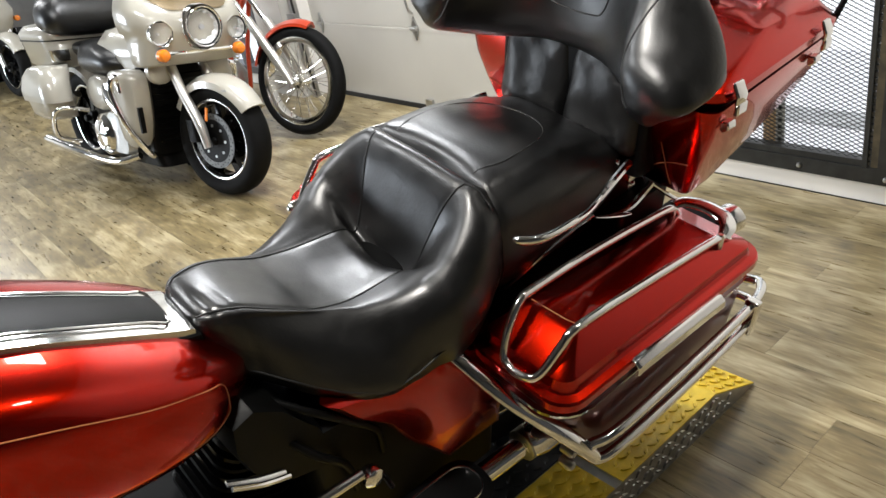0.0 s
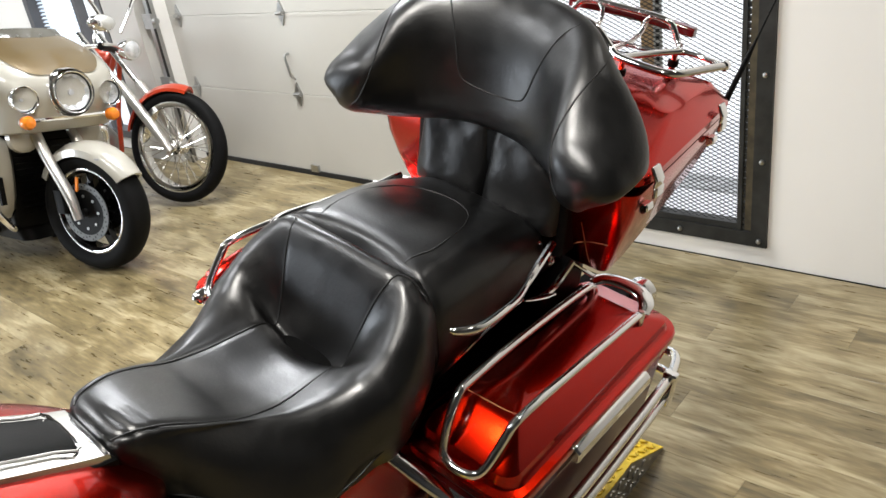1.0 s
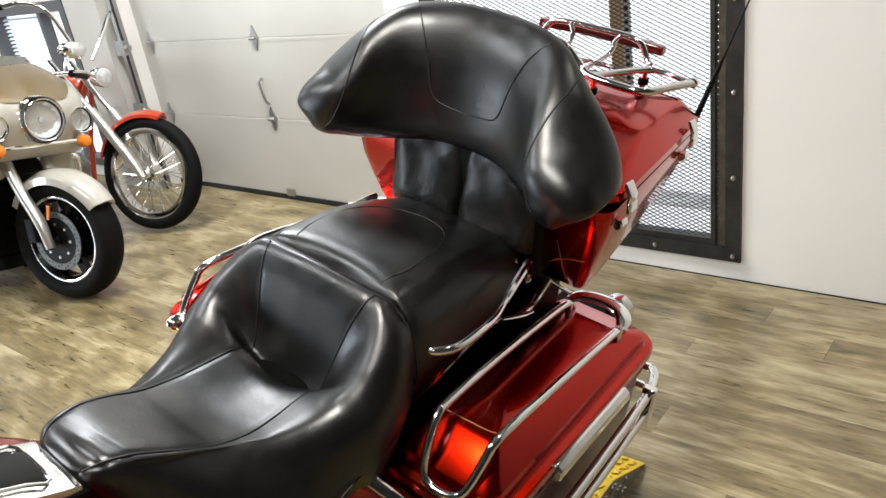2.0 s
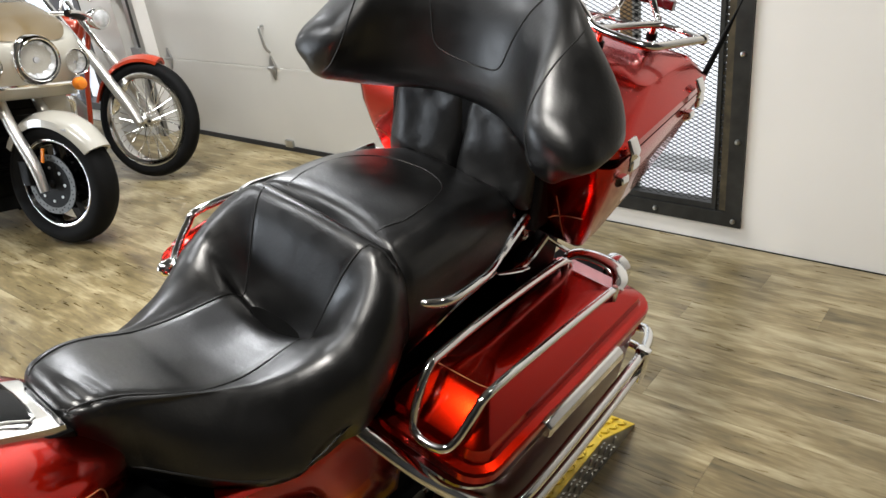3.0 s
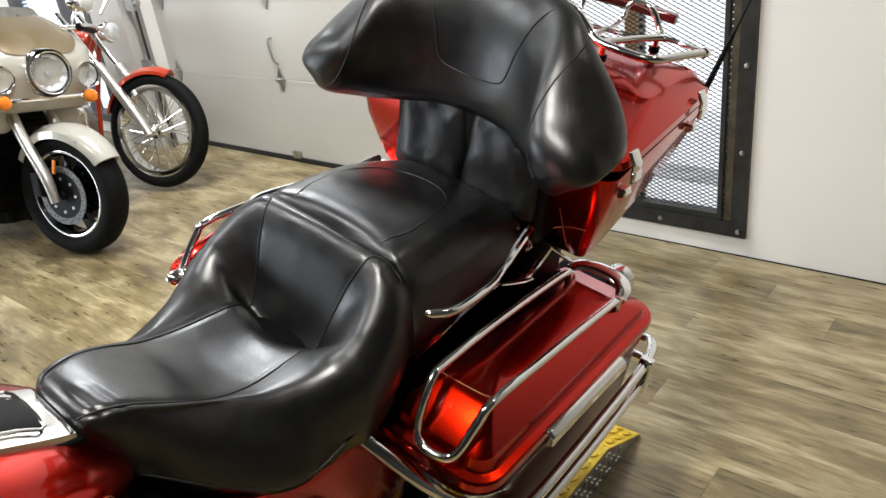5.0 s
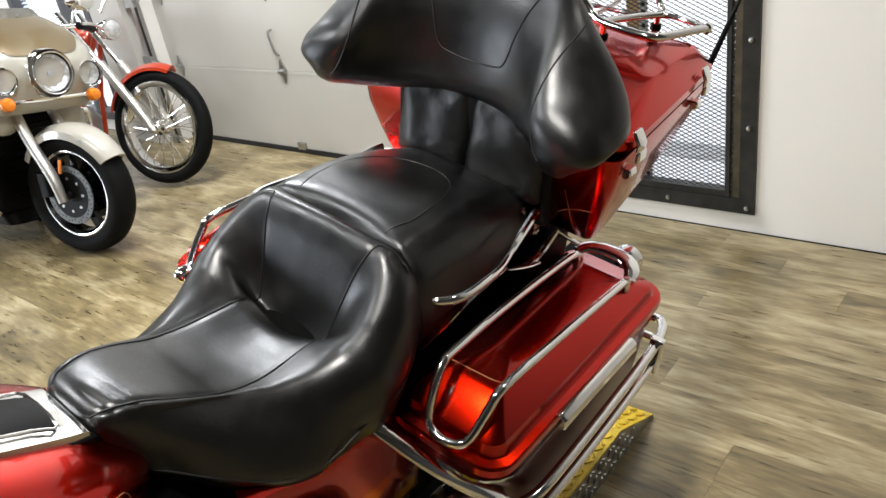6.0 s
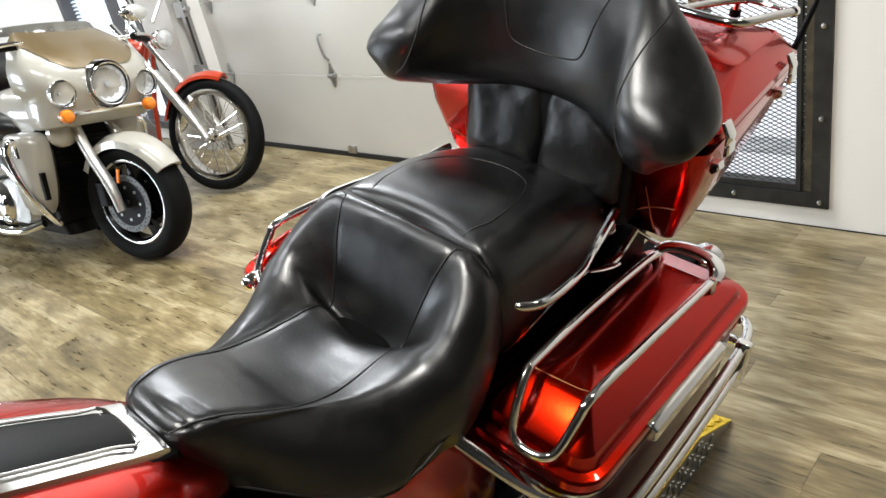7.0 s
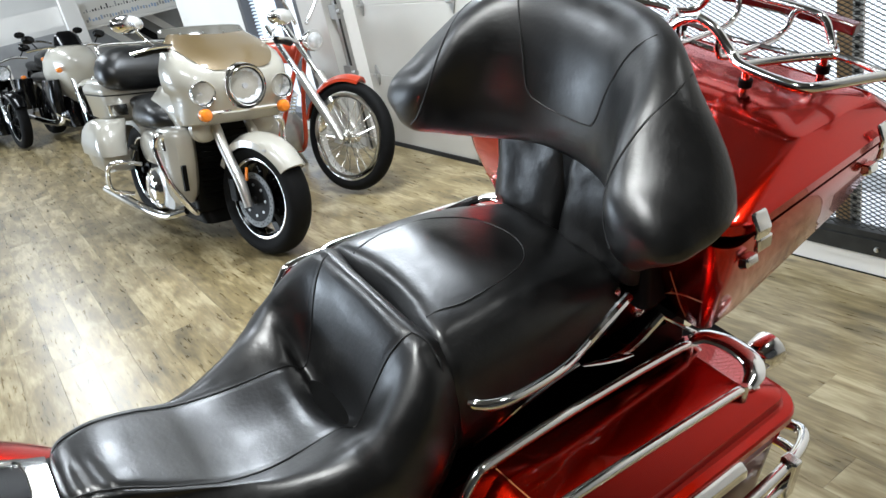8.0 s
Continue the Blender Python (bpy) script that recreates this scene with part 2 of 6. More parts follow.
def tube(pts, r, n=10, sub=5, closed=False, flat=1.0, bm=None):
    """A round bar along a smooth line; r may be a number or one radius for each point given."""
    path = spline(pts, sub, closed) if sub > 1 else [Vector(p) for p in pts]
    m = len(path)
    if isinstance(r, (int, float)):
        rad = [r] * m
    else:
        rad = [float(np.interp(i / max(1, m - 1) * (len(r) - 1), range(len(r)), r)) for i in range(m)]
    rings, side = [], None
    for i, p in enumerate(path):
        a = path[i - 1] if (i or closed) else p
        b = path[(i + 1) % m] if (i + 1 < m or closed) else p
        d = (b - a).normalized()
        if side is None:
            side = d.cross(Vector((0, 0, 1)))
            if side.length < 0.1:
                side = d.cross(Vector((0, 1, 0)))
        side = (side - d * side.dot(d)).normalized()
        up = side.cross(d)
        rings.append([p + (side * math.cos(t) + up * math.sin(t) * flat) * rad[i] for t in (2 * math.pi * k / n for k in range(n))])
    if closed:
        rings.append(rings[0])
        bm = loft(rings, cap=False, bm=bm)
        bmesh.ops.remove_doubles(bm, verts=bm.verts, dist=1e-6)
        return bm
    return loft(rings, bm=bm)


def box(x0, x1, y0, y1, z0, z1, bm=None):
    bm = bm or bmesh.new()
    loft([[(x0, y0, z), (x1, y0, z), (x1, y1, z), (x0, y1, z)] for z in (z0, z1)], bm=bm)
    return bm


def rrect(x0, x1, y0, y1, z, r, n=5):
    r = min(r, (x1 - x0) / 2.001, (y1 - y0) / 2.001)
    out = []
    for cx, cy, a in ((x1 - r, y1 - r, 0), (x0 + r, y1 - r, 90), (x0 + r, y0 + r, 180), (x1 - r, y0 + r, 270)):
        for k in range(n + 1):
            t = radians(a + 90 * k / n)
            out.append((cx + r * math.cos(t), cy + r * math.sin(t), z))
    return out


def lathe(profile, n=32, axis="x", centre=(0, 0, 0)):
    """profile: (along, radius) pairs, turned round the axis."""
    rings = []
    for a, r in profile:
        ring = []
        for k in range(n):
            t = 2 * math.pi * k / n
            u, v = r * math.cos(t), r * math.sin(t)
            p = {"x": (a, u, v), "y": (u, a, v), "z": (u, v, a)}[axis]
            ring.append(tuple(c + q for c, q in zip(centre, p)))
        rings.append(ring)
    ring_shaped = abs(profile[0][0] - profile[-1][0]) + abs(profile[0][1] - profile[-1][1]) < 1e-6
    return loft(rings, cap=not ring_shaped)


def move(bm, m):
    bmesh.ops.transform(bm, matrix=m, verts=bm.verts)
    return bm


def mirrored(bm):
    move(bm, Matrix.Diagonal((-1, 1, 1, 1)))
    bmesh.ops.reverse_faces(bm, faces=bm.faces)
    return bm


def prism(outline, axis, a, b, bm=None):
    """A flat outline of pairs, raised from a to b along the axis."""
    put = {"x": lambda u, v, w: (w, u, v), "y": lambda u, v, w: (u, w, v), "z": lambda u, v, w: (u, v, w)}[axis]
    return loft([[put(u, v, w) for u, v in outline] for w in (a, b)], bm=bm)


def smooth_profile(keys, y):
    """Smooth interpolation through rows of (y, values...)."""
    ys = [k[0] for k in keys]
    i = max(0, min(len(ys) - 2, int(np.searchsorted(ys, y)) - 1))
    t = max(0.0, min(1.0, (y - ys[i]) / (ys[i + 1] - ys[i])))
    out = []
    for c in range(1, len(keys[0])):
        p1, p2 = keys[i][c], keys[i + 1][c]
        h = ys[i + 1] - ys[i]
        m1 = (p2 - keys[i - 1][c]) / (ys[i + 1] - ys[i - 1]) if i else (p2 - p1) / h
        m2 = (keys[i + 2][c] - p1) / (ys[i + 2] - ys[i]) if i + 2 < len(ys) else (p2 - p1) / h
        out.append((2 * t ** 3 - 3 * t * t + 1) * p1 + (t ** 3 - 2 * t * t + t) * h * m1 + (-2 * t ** 3 + 3 * t * t) * p2 + (t ** 3 - t * t) * h * m2)
    return out


# ---- the room ----
WALL_Y, DOOR_Y, CEILING = 2.70, 2.80, 3.3
X0, X1, Y0 = -15.2, 3.2, -6.0
for lx, ly, watts in LAMPS:
    fx = thing("ceiling_light", pose(lx, ly, CEILING), "white fluorescent strip fixture on the ceiling", "lamp", "ceiling strip lights")
    part("frame", box(-0.77, 0.77, -0.29, 0.29, -0.06, 0), GREY, fx)
    part("diffuser", box(-0.73, 0.73, -0.25, 0.25, -0.075, -0.06), TUBE_LIGHT, fx)
    area("strip_lamp", lx, ly, CEILING - 0.09, 1.44, 0.48, watts)
for lx, ly, watts in SPOTS:
    fx = thing("spot_light", pose(lx, ly, CEILING), "round white ceiling spot light", "lamp", "round ceiling spots")
    part("ring", lathe([(0.0, 0.06), (0.0, 0.125), (-0.03, 0.12), (-0.035, 0.095)], 24, "z"), GREY, fx)
    part("diffuser", lathe([(-0.030, 0.09), (-0.034, 0.08)], 24, "z"), TUBE_LIGHT, fx)
    sp = area("spot_lamp", lx, ly, CEILING - 0.04, 0.24, 0.24, watts, (1.0, 0.95, 0.87))
    sp.data.shape = "DISK"

bm = box(X0, X1, Y0, 2.86, -0.12, -0.004)
box(X0, -9.18, 2.861, 4.8, -0.12, -0.004, bm)
floor = tagged(part("floor", bm, BLACK), "grey-brown wood-look vinyl plank floor, semi-gloss", "floor", kind="structure")
bm = box(X0, X1, Y0, 2.86, CEILING, CEILING + 0.1)
box(X0, -9.18, 2.861, 4.95, CEILING, CEILING + 0.1, bm)
tagged(part("ceiling", bm, CEIL), "plain dark grey painted ceiling", "ceiling", kind="structure")

CAGE_L, CAGE_R, CAGE_B, CAGE_T = -2.36, -0.90, 0.10, 2.12
GAR_L, GAR_R, GAR_T = -5.08, -2.62, 2.55
WALL_END = -9.3
bm = bmesh.new()
for x0, x1, z0, z1 in ((CAGE_R, X1, 0, CEILING), (GAR_R, CAGE_L, 0, CEILING), (CAGE_L, CAGE_R, 0, CAGE_B), (CAGE_L, CAGE_R, CAGE_T, CEILING),
                       (GAR_L, GAR_R, GAR_T, CEILING), (-5.84, GAR_L, 0, CEILING), (-7.12, -5.84, 0, 0.12), (-7.12, -5.84, 1.36, CEILING), (WALL_END, -7.12, 0, CEILING)):
    box(x0, x1, WALL_Y, WALL_Y + 0.16, z0, z1, bm)
tagged(part("wall_back", bm, WALL, smooth=False), "off-white painted wall with a meshed opening", "wall", kind="structure")
tagged(part("wall_right", box(X1, X1 + 0.15, Y0, WALL_Y, 0, CEILING), GREY_WALL), "dark grey painted wall", "wall", kind="structure")
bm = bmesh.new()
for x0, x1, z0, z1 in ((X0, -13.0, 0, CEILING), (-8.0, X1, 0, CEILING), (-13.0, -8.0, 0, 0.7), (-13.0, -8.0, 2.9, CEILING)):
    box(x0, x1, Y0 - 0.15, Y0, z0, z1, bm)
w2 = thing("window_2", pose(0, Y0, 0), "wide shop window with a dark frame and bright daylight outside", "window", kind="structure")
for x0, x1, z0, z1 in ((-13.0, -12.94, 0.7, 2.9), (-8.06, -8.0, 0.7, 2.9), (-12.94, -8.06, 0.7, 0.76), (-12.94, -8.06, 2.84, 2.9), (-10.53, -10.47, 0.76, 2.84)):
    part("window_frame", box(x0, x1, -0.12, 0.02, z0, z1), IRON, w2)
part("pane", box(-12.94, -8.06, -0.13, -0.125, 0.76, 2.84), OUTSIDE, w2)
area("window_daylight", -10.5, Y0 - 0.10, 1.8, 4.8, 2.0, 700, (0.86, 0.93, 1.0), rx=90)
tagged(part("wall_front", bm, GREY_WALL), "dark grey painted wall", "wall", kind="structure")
tagged(part("wall_left", box(X0 - 0.15, X0, Y0, 4.8, 0, CEILING), WALL), "off-white painted wall", "wall", kind="structure")
tagged(part("wall_alcove", box(X0, WALL_END, 4.8, 4.95, 0, CEILING), WALL), "off-white painted wall", "wall", kind="structure")
tagged(part("wall_alcove_side", box(WALL_END, WALL_END + 0.12, WALL_Y + 0.16, 4.8, 0, CEILING), WALL), "off-white painted wall", "wall", kind="structure")


# ---- garage door ----
def garage_door():
    g = thing("garage_door", pose(0, DOOR_Y, 0), "closed off-white sectional garage door with grey hinges", "door")
    zs = [0.030, 0.545, 1.045, 1.545, 2.045, 2.56]
    for a, b in zip(zs, zs[1:]):
        s = part("panel", box(GAR_L - 0.04, GAR_R + 0.04, 0, 0.05, a + 0.0008, b - 0.0008), DOOR_WHITE, g, bevel=0.002)
        part("ledge", box(GAR_L - 0.04, GAR_R + 0.04, -0.0015, 0.0, b - 0.024, b - 0.006), DOOR_WHITE, s)
    part("bottom_seal", box(GAR_L - 0.04, GAR_R + 0.04, -0.012, 0.05, 0.002, 0.032), SEAL, g, "black rubber bottom seal")
    for hx in (GAR_L + 0.13, -3.805, -2.75):
        for hz in zs[1:5]:
            h = part("hinge", prism([(-0.035, 0.0), (0, -0.075), (0.035, 0.0), (0, 0.075)], "y", -0.012, 0.0), STEEL, g, "grey steel diamond-shaped hinge")
            h.location = (hx, 0, hz)
            k = part("knuckle", lathe([(-0.03, 0.012), (0.03, 0.012)], 12, "x", (0, -0.018, 0)), STEEL, h)
    part("handle", tube([(-3.825, -0.005, 0.80), (-3.825, -0.035, 0.79), (-3.81, -0.04, 0.73), (-3.80, -0.035, 0.67), (-3.80, -0.01, 0.64)], 0.008, 8), STEEL, g, "grey steel lift handle")
    part("catch", box(-3.83, -3.76, -0.02, 0, 0.03, 0.075), STEEL, g)
    return g


garage_door()
tr = thing("door_track", pose(0, 0, 0), "galvanised steel vertical door track beside the garage door", "track")
part("rail", box(GAR_L - 0.03, GAR_L + 0.012, WALL_Y - 0.05, WALL_Y - 0.002, 0, 2.5), STEEL, tr)
part("rail_lip", box(GAR_L + 0.012, GAR_L + 0.03, WALL_Y - 0.05, WALL_Y - 0.04, 0, 2.5), IRON, tr)
for z in (0.6, 1.04, 1.7):
    part("bracket", box(GAR_L - 0.06, GAR_L + 0.05, WALL_Y - 0.07, WALL_Y - 0.05, z - 0.05, z + 0.05), STEEL, tr)
    part("roller", lathe([(-0.03, 0.02), (0.03, 0.02)], 12, "x", (GAR_L + 0.06, WALL_Y - 0.05, z)), STEEL, tr)
jb = thing("door_jamb", pose(0, 0, 0), "white painted boxed jamb column beside the garage door", "column", kind="structure")
# darker door white instead of wall white puts the jamb's shade into its colour
part("board", box(-5.62, GAR_L - 0.09, WALL_Y - 0.10, WALL_Y - 0.002, 0, CEILING - 0.004), DOOR_WHITE, jb, bevel=0.006)

# window with a blind left of the column
w1 = thing("window_1", pose(0, WALL_Y, 0), "dark-framed window with a pale blue slatted blind", "window", kind="structure")
for x0, x1, z0, z1 in ((-7.16, -7.08, 0.10, 1.40), (-5.88, -5.80, 0.10, 1.40), (-7.08, -5.88, 1.32, 1.40), (-7.08, -5.88, 0.10, 0.16)):
    part("window_frame", box(x0, x1, -0.02, 0.10, z0, z1), DARK_GREY, w1)
part("mullion", box(-6.30, -6.25, 0.0, 0.08, 0.16, 1.32), DARK_GREY, w1)
part("pane", box(-7.08, -5.88, 0.11, 0.115, 0.16, 1.32), OUTSIDE, w1)
# slats use the faintly glowing blind material
slat = box(-7.06, -6.31, -0.012, 0.012, -0.003, 0.003)
move(slat, pose(0, 0.06, 0, 30, 0, 0))
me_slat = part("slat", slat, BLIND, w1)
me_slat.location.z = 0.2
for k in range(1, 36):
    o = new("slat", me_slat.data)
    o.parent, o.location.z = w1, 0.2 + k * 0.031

# ---- meshed opening ----
cg = thing("mesh_screen", pose(0, WALL_Y, 0), "black angle-iron frame with expanded metal mesh over an opening", "screen", kind="structure")
part("frame_right", box(-0.945, -0.882, -0.014, 0.03, 0.083, 2.14), IRON, cg)
part("frame_left", box(-2.38, -2.317, -0.014, 0.03, 0.083, 2.14), IRON, cg)
part("frame_bottom", box(-2.317, -0.945, -0.014, 0.03, 0.083, 0.145), IRON, cg)
part("frame_top", box(-2.317, -0.945, -0.014, 0.03, 2.08, 2.14), IRON, cg)
part("inner_angle", box(-0.974, -0.948, -0.004, 0.05, 0.147, 2.078), RUST, cg, "brown rusted inner angle strip")
bm = box(-1.004, -0.986, -0.010, 0.02, 0.147, 2.078)
for k in range(76):
    box(-0.986, -0.974, -0.004, 0.02, 0.150 + k * 0.0252, 0.168 + k * 0.0252, bm)
part("inner_edge", bm, IRON, cg, "slotted dark edge strip", smooth=False)["kind"] = "stuff"
part("inner_bottom", box(-2.31, -1.004, -0.006, 0.05, 0.147, 0.172), IRON, cg)
for bx, bz in [(-0.912, z) for z in (0.11, 0.45, 0.79, 1.13, 1.47, 1.81)] + [(x, 0.112) for x in (-1.245, -1.60, -1.95)]:
    part("bolt", lathe([(-0.024, 0.003), (-0.022, 0.009), (-0.014, 0.011), (-0.004, 0.011)], 10, "y", (bx, 0, bz)), STEEL, cg)
bm = bmesh.new()
cw, ch, th = 0.034, 0.0086, 0.0015
nx, nz = int((2.31 - 0.995) / cw) + 1, int((2.08 - 0.15) / ch)
for r in range(nz):
    z = 0.16 + r * ch
    s = 1 if r % 2 else -1
    pts = []
    for i in range(2 * nx + 1):
        x = -2.315 + i * cw / 2
        if x > -0.985:
            break
        pts.append((x, z + s * (ch / 2 if i % 2 else -ch / 2)))
    lo = [[bm.verts.new((x, y, zz + dz)) for dz in (-th, th)] for x, zz in pts for y in (0.012,)]
    hi = [[bm.verts.new((x, y, zz + dz)) for dz in (-th, th)] for x, zz in pts for y in (0.016,)]
    for i in range(len(pts) - 1):
        bm.faces.new((lo[i][0], lo[i + 1][0], lo[i + 1][1], lo[i][1]))
        bm.faces.new((hi[i][0], hi[i][1], hi[i + 1][1], hi[i + 1][0]))
        bm.faces.new((lo[i][1], lo[i + 1][1], hi[i + 1][1], hi[i][1]))
        bm.faces.new((lo[i][0], hi[i][0], hi[i + 1][0], lo[i + 1][0]))
part("mesh", bm, IRON, cg, "expanded diamond metal mesh", smooth=False)["kind"] = "stuff"
wp = thing("wooden_post", pose(0, WALL_Y, 0), "raw wooden post with perforated steel angle behind the mesh", "post", kind="structure")
part("post", box(-1.437, -1.384, 0.05, 0.13, CAGE_B, CAGE_T), WOOD, wp)
bm = box(-1.382, -1.345, 0.05, 0.054, CAGE_B, CAGE_T)
part("perforated_angle", bm, STEEL, wp)
for k in range(70):
    part("hole", box(-1.372, -1.356, 0.047, 0.0498, CAGE_B + 0.02 + k * 0.028, CAGE_B + 0.034 + k * 0.028), BLACK, wp)
tagged(part("backdrop", box(-5.5, 2.5, 4.6, 4.62, -0.1, 3.2), OUTSIDE), "bright white daylight outside the meshed opening", "backdrop", kind="structure")
tagged(part("outside_ground", box(-9.0, 3.0, 2.87, 4.59, -0.12, -0.01), SNOW), "pale snowy ground outside", "ground", kind="structure")
tagged(part("outside_strip", box(-5.0, 2.0, 3.40, 3.60, -0.009, -0.004), OUTSIDE_BAND), "dark wet strip across the snowy ground outside", "ground", kind="structure")

# ---- lift platform ----
PL_X0, PL_X1, PL_T = -1.52, -0.755, 0.09


def tread(bm, cx, cy, z, turn, length=0.028, width=0.0095, height=0.0042, up=None):
    m = pose(cx, cy, z, 0, 0, turn) if up is None else up @ pose(cx, cy, z, 0, 0, turn)
    rings = [[m @ Vector((length / 2 * math.cos(t) * k, width / 2 * math.sin(t) * k, h)) for t in (2 * math.pi * i / 6 for i in range(6))] for k, h in ((1, 0), (0.75, height))]
    loft(rings, bm=bm)


pf = thing("lift_platform", pose(0, 0, 0), "low motorcycle lift platform, yellow-edged black diamond plate", "platform")
side = [(-1.75, 0.0), (-1.55, PL_T), (1.285, PL_T), (1.475, 0.004), (1.475, 0.0)]
part("deck", prism(side, "x", PL_X0, PL_X1), SILVER_PLATE, pf, "bare silver diamond-plate side", smooth=False)
part("centre_plate", box(PL_X0 + 0.17, PL_X1 - 0.17, -1.5, 1.28, PL_T, PL_T + 0.002), PLATE_BLACK, pf, "black painted diamond plate")
for x0, x1 in ((PL_X0, PL_X0 + 0.165), (PL_X1 - 0.165, PL_X1)):
    part("yellow_border", prism([(-1.5, PL_T + 0.001), (0.855, PL_T + 0.001), (0.855, PL_T + 0.003), (-1.5, PL_T + 0.003)], "x", x0, x1), YELLOW, pf, "worn yellow painted border", smooth=False)
    part("yellow_border", prism([(0.885, PL_T), (1.285, PL_T + 0.001), (1.475, 0.005), (1.477, 0.008), (1.286, PL_T + 0.004), (0.885, PL_T + 0.003)], "x", x0, x1), YELLOW, pf, "worn yellow painted border", smooth=False)
part("ramp_plate", prism([(1.285, PL_T + 0.0005), (1.475, 0.0045), (1.477, 0.0065), (1.286, PL_T + 0.0025)], "x", PL_X0 + 0.17, PL_X1 - 0.17), YELLOW, pf, smooth=False)
bmy, bms, bmk = bmesh.new(), bmesh.new(), bmesh.new()
for i in range(5):
    for j in range(60):
        y = -0.35 + j * 0.027
        if y < 1.27 and not 0.845 < y < 0.895:
            tread(bmy, PL_X1 - 0.018 - i * 0.031, y, PL_T + 0.003, 55 if (i + j) % 2 else -55)
for i in range(14):
    for j in range(32):
        tread(bmk, PL_X1 - 0.19 - i * 0.031, 0.1 + j * 0.036, PL_T + 0.002, 55 if (i + j) % 2 else -55)
flip = Matrix.Translation((PL_X1, 0, 0)) @ Matrix.Rotation(radians(90), 4, "Y")
for j in range(62):
    for i in range(3):
        y, z = -0.3 + j * 0.027, 0.018 + i * 0.027
        if y < 1.27 or (z < PL_T - (y - 1.285) * 0.46 - 0.01):
            tread(bms, -z, y, 0, 55 if (i + j) % 2 else -55, up=flip)
ramp = Matrix.Translation((0, 1.286, PL_T + 0.0035)) @ Matrix.Rotation(-math.atan2(PL_T - 0.008, 0.19), 4, "X")
for i in range(5):
    for j in range(7):
        tread(bmy, PL_X1 - 0.018 - i * 0.031, 0.016 + j * 0.027, 0, 55 if (i + j) % 2 else -55, up=ramp)
for nm, b, m in (("tread_pattern", bmy, YELLOW), ("tread_pattern", bmk, PLATE_BLACK), ("side_tread_pattern", bms, SILVER_PLATE)):
    part(nm, b, m, pf, smooth=False)["kind"] = "stuff"


# ---- the red touring motorcycle ----
bike = thing("motorcycle", pose(-1.153, 0.0, PL_T + 0.012, 0, 14, 0), "candy-red touring motorcycle with black leather seat, leaning on its stand", "motorcycle")

# rider seat: rows of y, then across the half section: seam x, centre z, seam z, shoulder x, shoulder z, side x, side z, bottom z
RIDER = [(0.116, 0.026, 0.868, 0.866, 0.04, 0.856, 0.05, 0.832, 0.79), (0.122, 0.04, 0.884, 0.881, 0.056, 0.868, 0.068, 0.838, 0.787), (0.134, 0.052, 0.894, 0.891, 0.068, 0.877, 0.08, 0.842, 0.782),
         (0.155, 0.06, 0.897, 0.893, 0.076, 0.879, 0.088, 0.843, 0.775), (0.19, 0.071, 0.889, 0.885, 0.087, 0.869, 0.099, 0.83, 0.758), (0.24, 0.084, 0.863, 0.859, 0.097, 0.846, 0.108, 0.802, 0.722),
         (0.275, 0.088, 0.84, 0.839, 0.102, 0.83, 0.115, 0.782, 0.702), (0.3, 0.091, 0.822, 0.826, 0.108, 0.821, 0.124, 0.77, 0.692), (0.335, 0.094, 0.805, 0.814, 0.122, 0.813, 0.146, 0.757, 0.68),
         (0.37, 0.095, 0.794, 0.806, 0.14, 0.81, 0.175, 0.752, 0.667), (0.42, 0.093, 0.787, 0.802, 0.158, 0.815, 0.212, 0.752, 0.652), (0.465, 0.09, 0.784, 0.800, 0.168, 0.829, 0.232, 0.758, 0.667),
         (0.492, 0.087, 0.766, 0.794, 0.174, 0.846, 0.242, 0.768, 0.668), (0.510, 0.085, 0.746, 0.779, 0.174, 0.858, 0.242, 0.776, 0.670), (0.524, 0.088, 0.760, 0.793, 0.174, 0.871, 0.241, 0.782, 0.674),
         (0.545, 0.098, 0.834, 0.845, 0.174, 0.89, 0.239, 0.79, 0.682), (0.57, 0.111, 0.905, 0.905, 0.172, 0.912, 0.233, 0.802, 0.698), (0.588, 0.119, 0.937, 0.933, 0.168, 0.926, 0.226, 0.81, 0.708),
         (0.6, 0.123, 0.95, 0.944, 0.165, 0.932, 0.22, 0.814, 0.712), (0.612, 0.126, 0.953, 0.947, 0.163, 0.933, 0.214, 0.815, 0.72), (0.624, 0.128, 0.943, 0.943, 0.162, 0.93, 0.207, 0.813, 0.727),
         (0.638, 0.129, 0.9, 0.93, 0.161, 0.921, 0.201, 0.808, 0.735)]
PASS = [(0.632, 0.118, 0.895, 0.922, 0.162, 0.916, 0.206, 0.800, 0.735), (0.642, 0.118, 0.918, 0.938, 0.163, 0.926, 0.208, 0.806, 0.735), (0.660, 0.118, 0.944, 0.945, 0.163, 0.929, 0.209, 0.808, 0.735),
        (0.700, 0.119, 0.950, 0.945, 0.163, 0.928, 0.208, 0.808, 0.735), (0.780, 0.117, 0.948, 0.943, 0.161, 0.925, 0.205, 0.808, 0.738), (0.860, 0.112, 0.933, 0.929, 0.155, 0.912, 0.198, 0.808, 0.745),
        (0.940, 0.106, 0.910, 0.907, 0.146, 0.892, 0.188, 0.808, 0.755), (1.000, 0.100, 0.888, 0.885, 0.138, 0.874, 0.176, 0.808, 0.770), (1.030, 0.092, 0.864, 0.862, 0.126, 0.852, 0.160, 0.806, 0.790)]


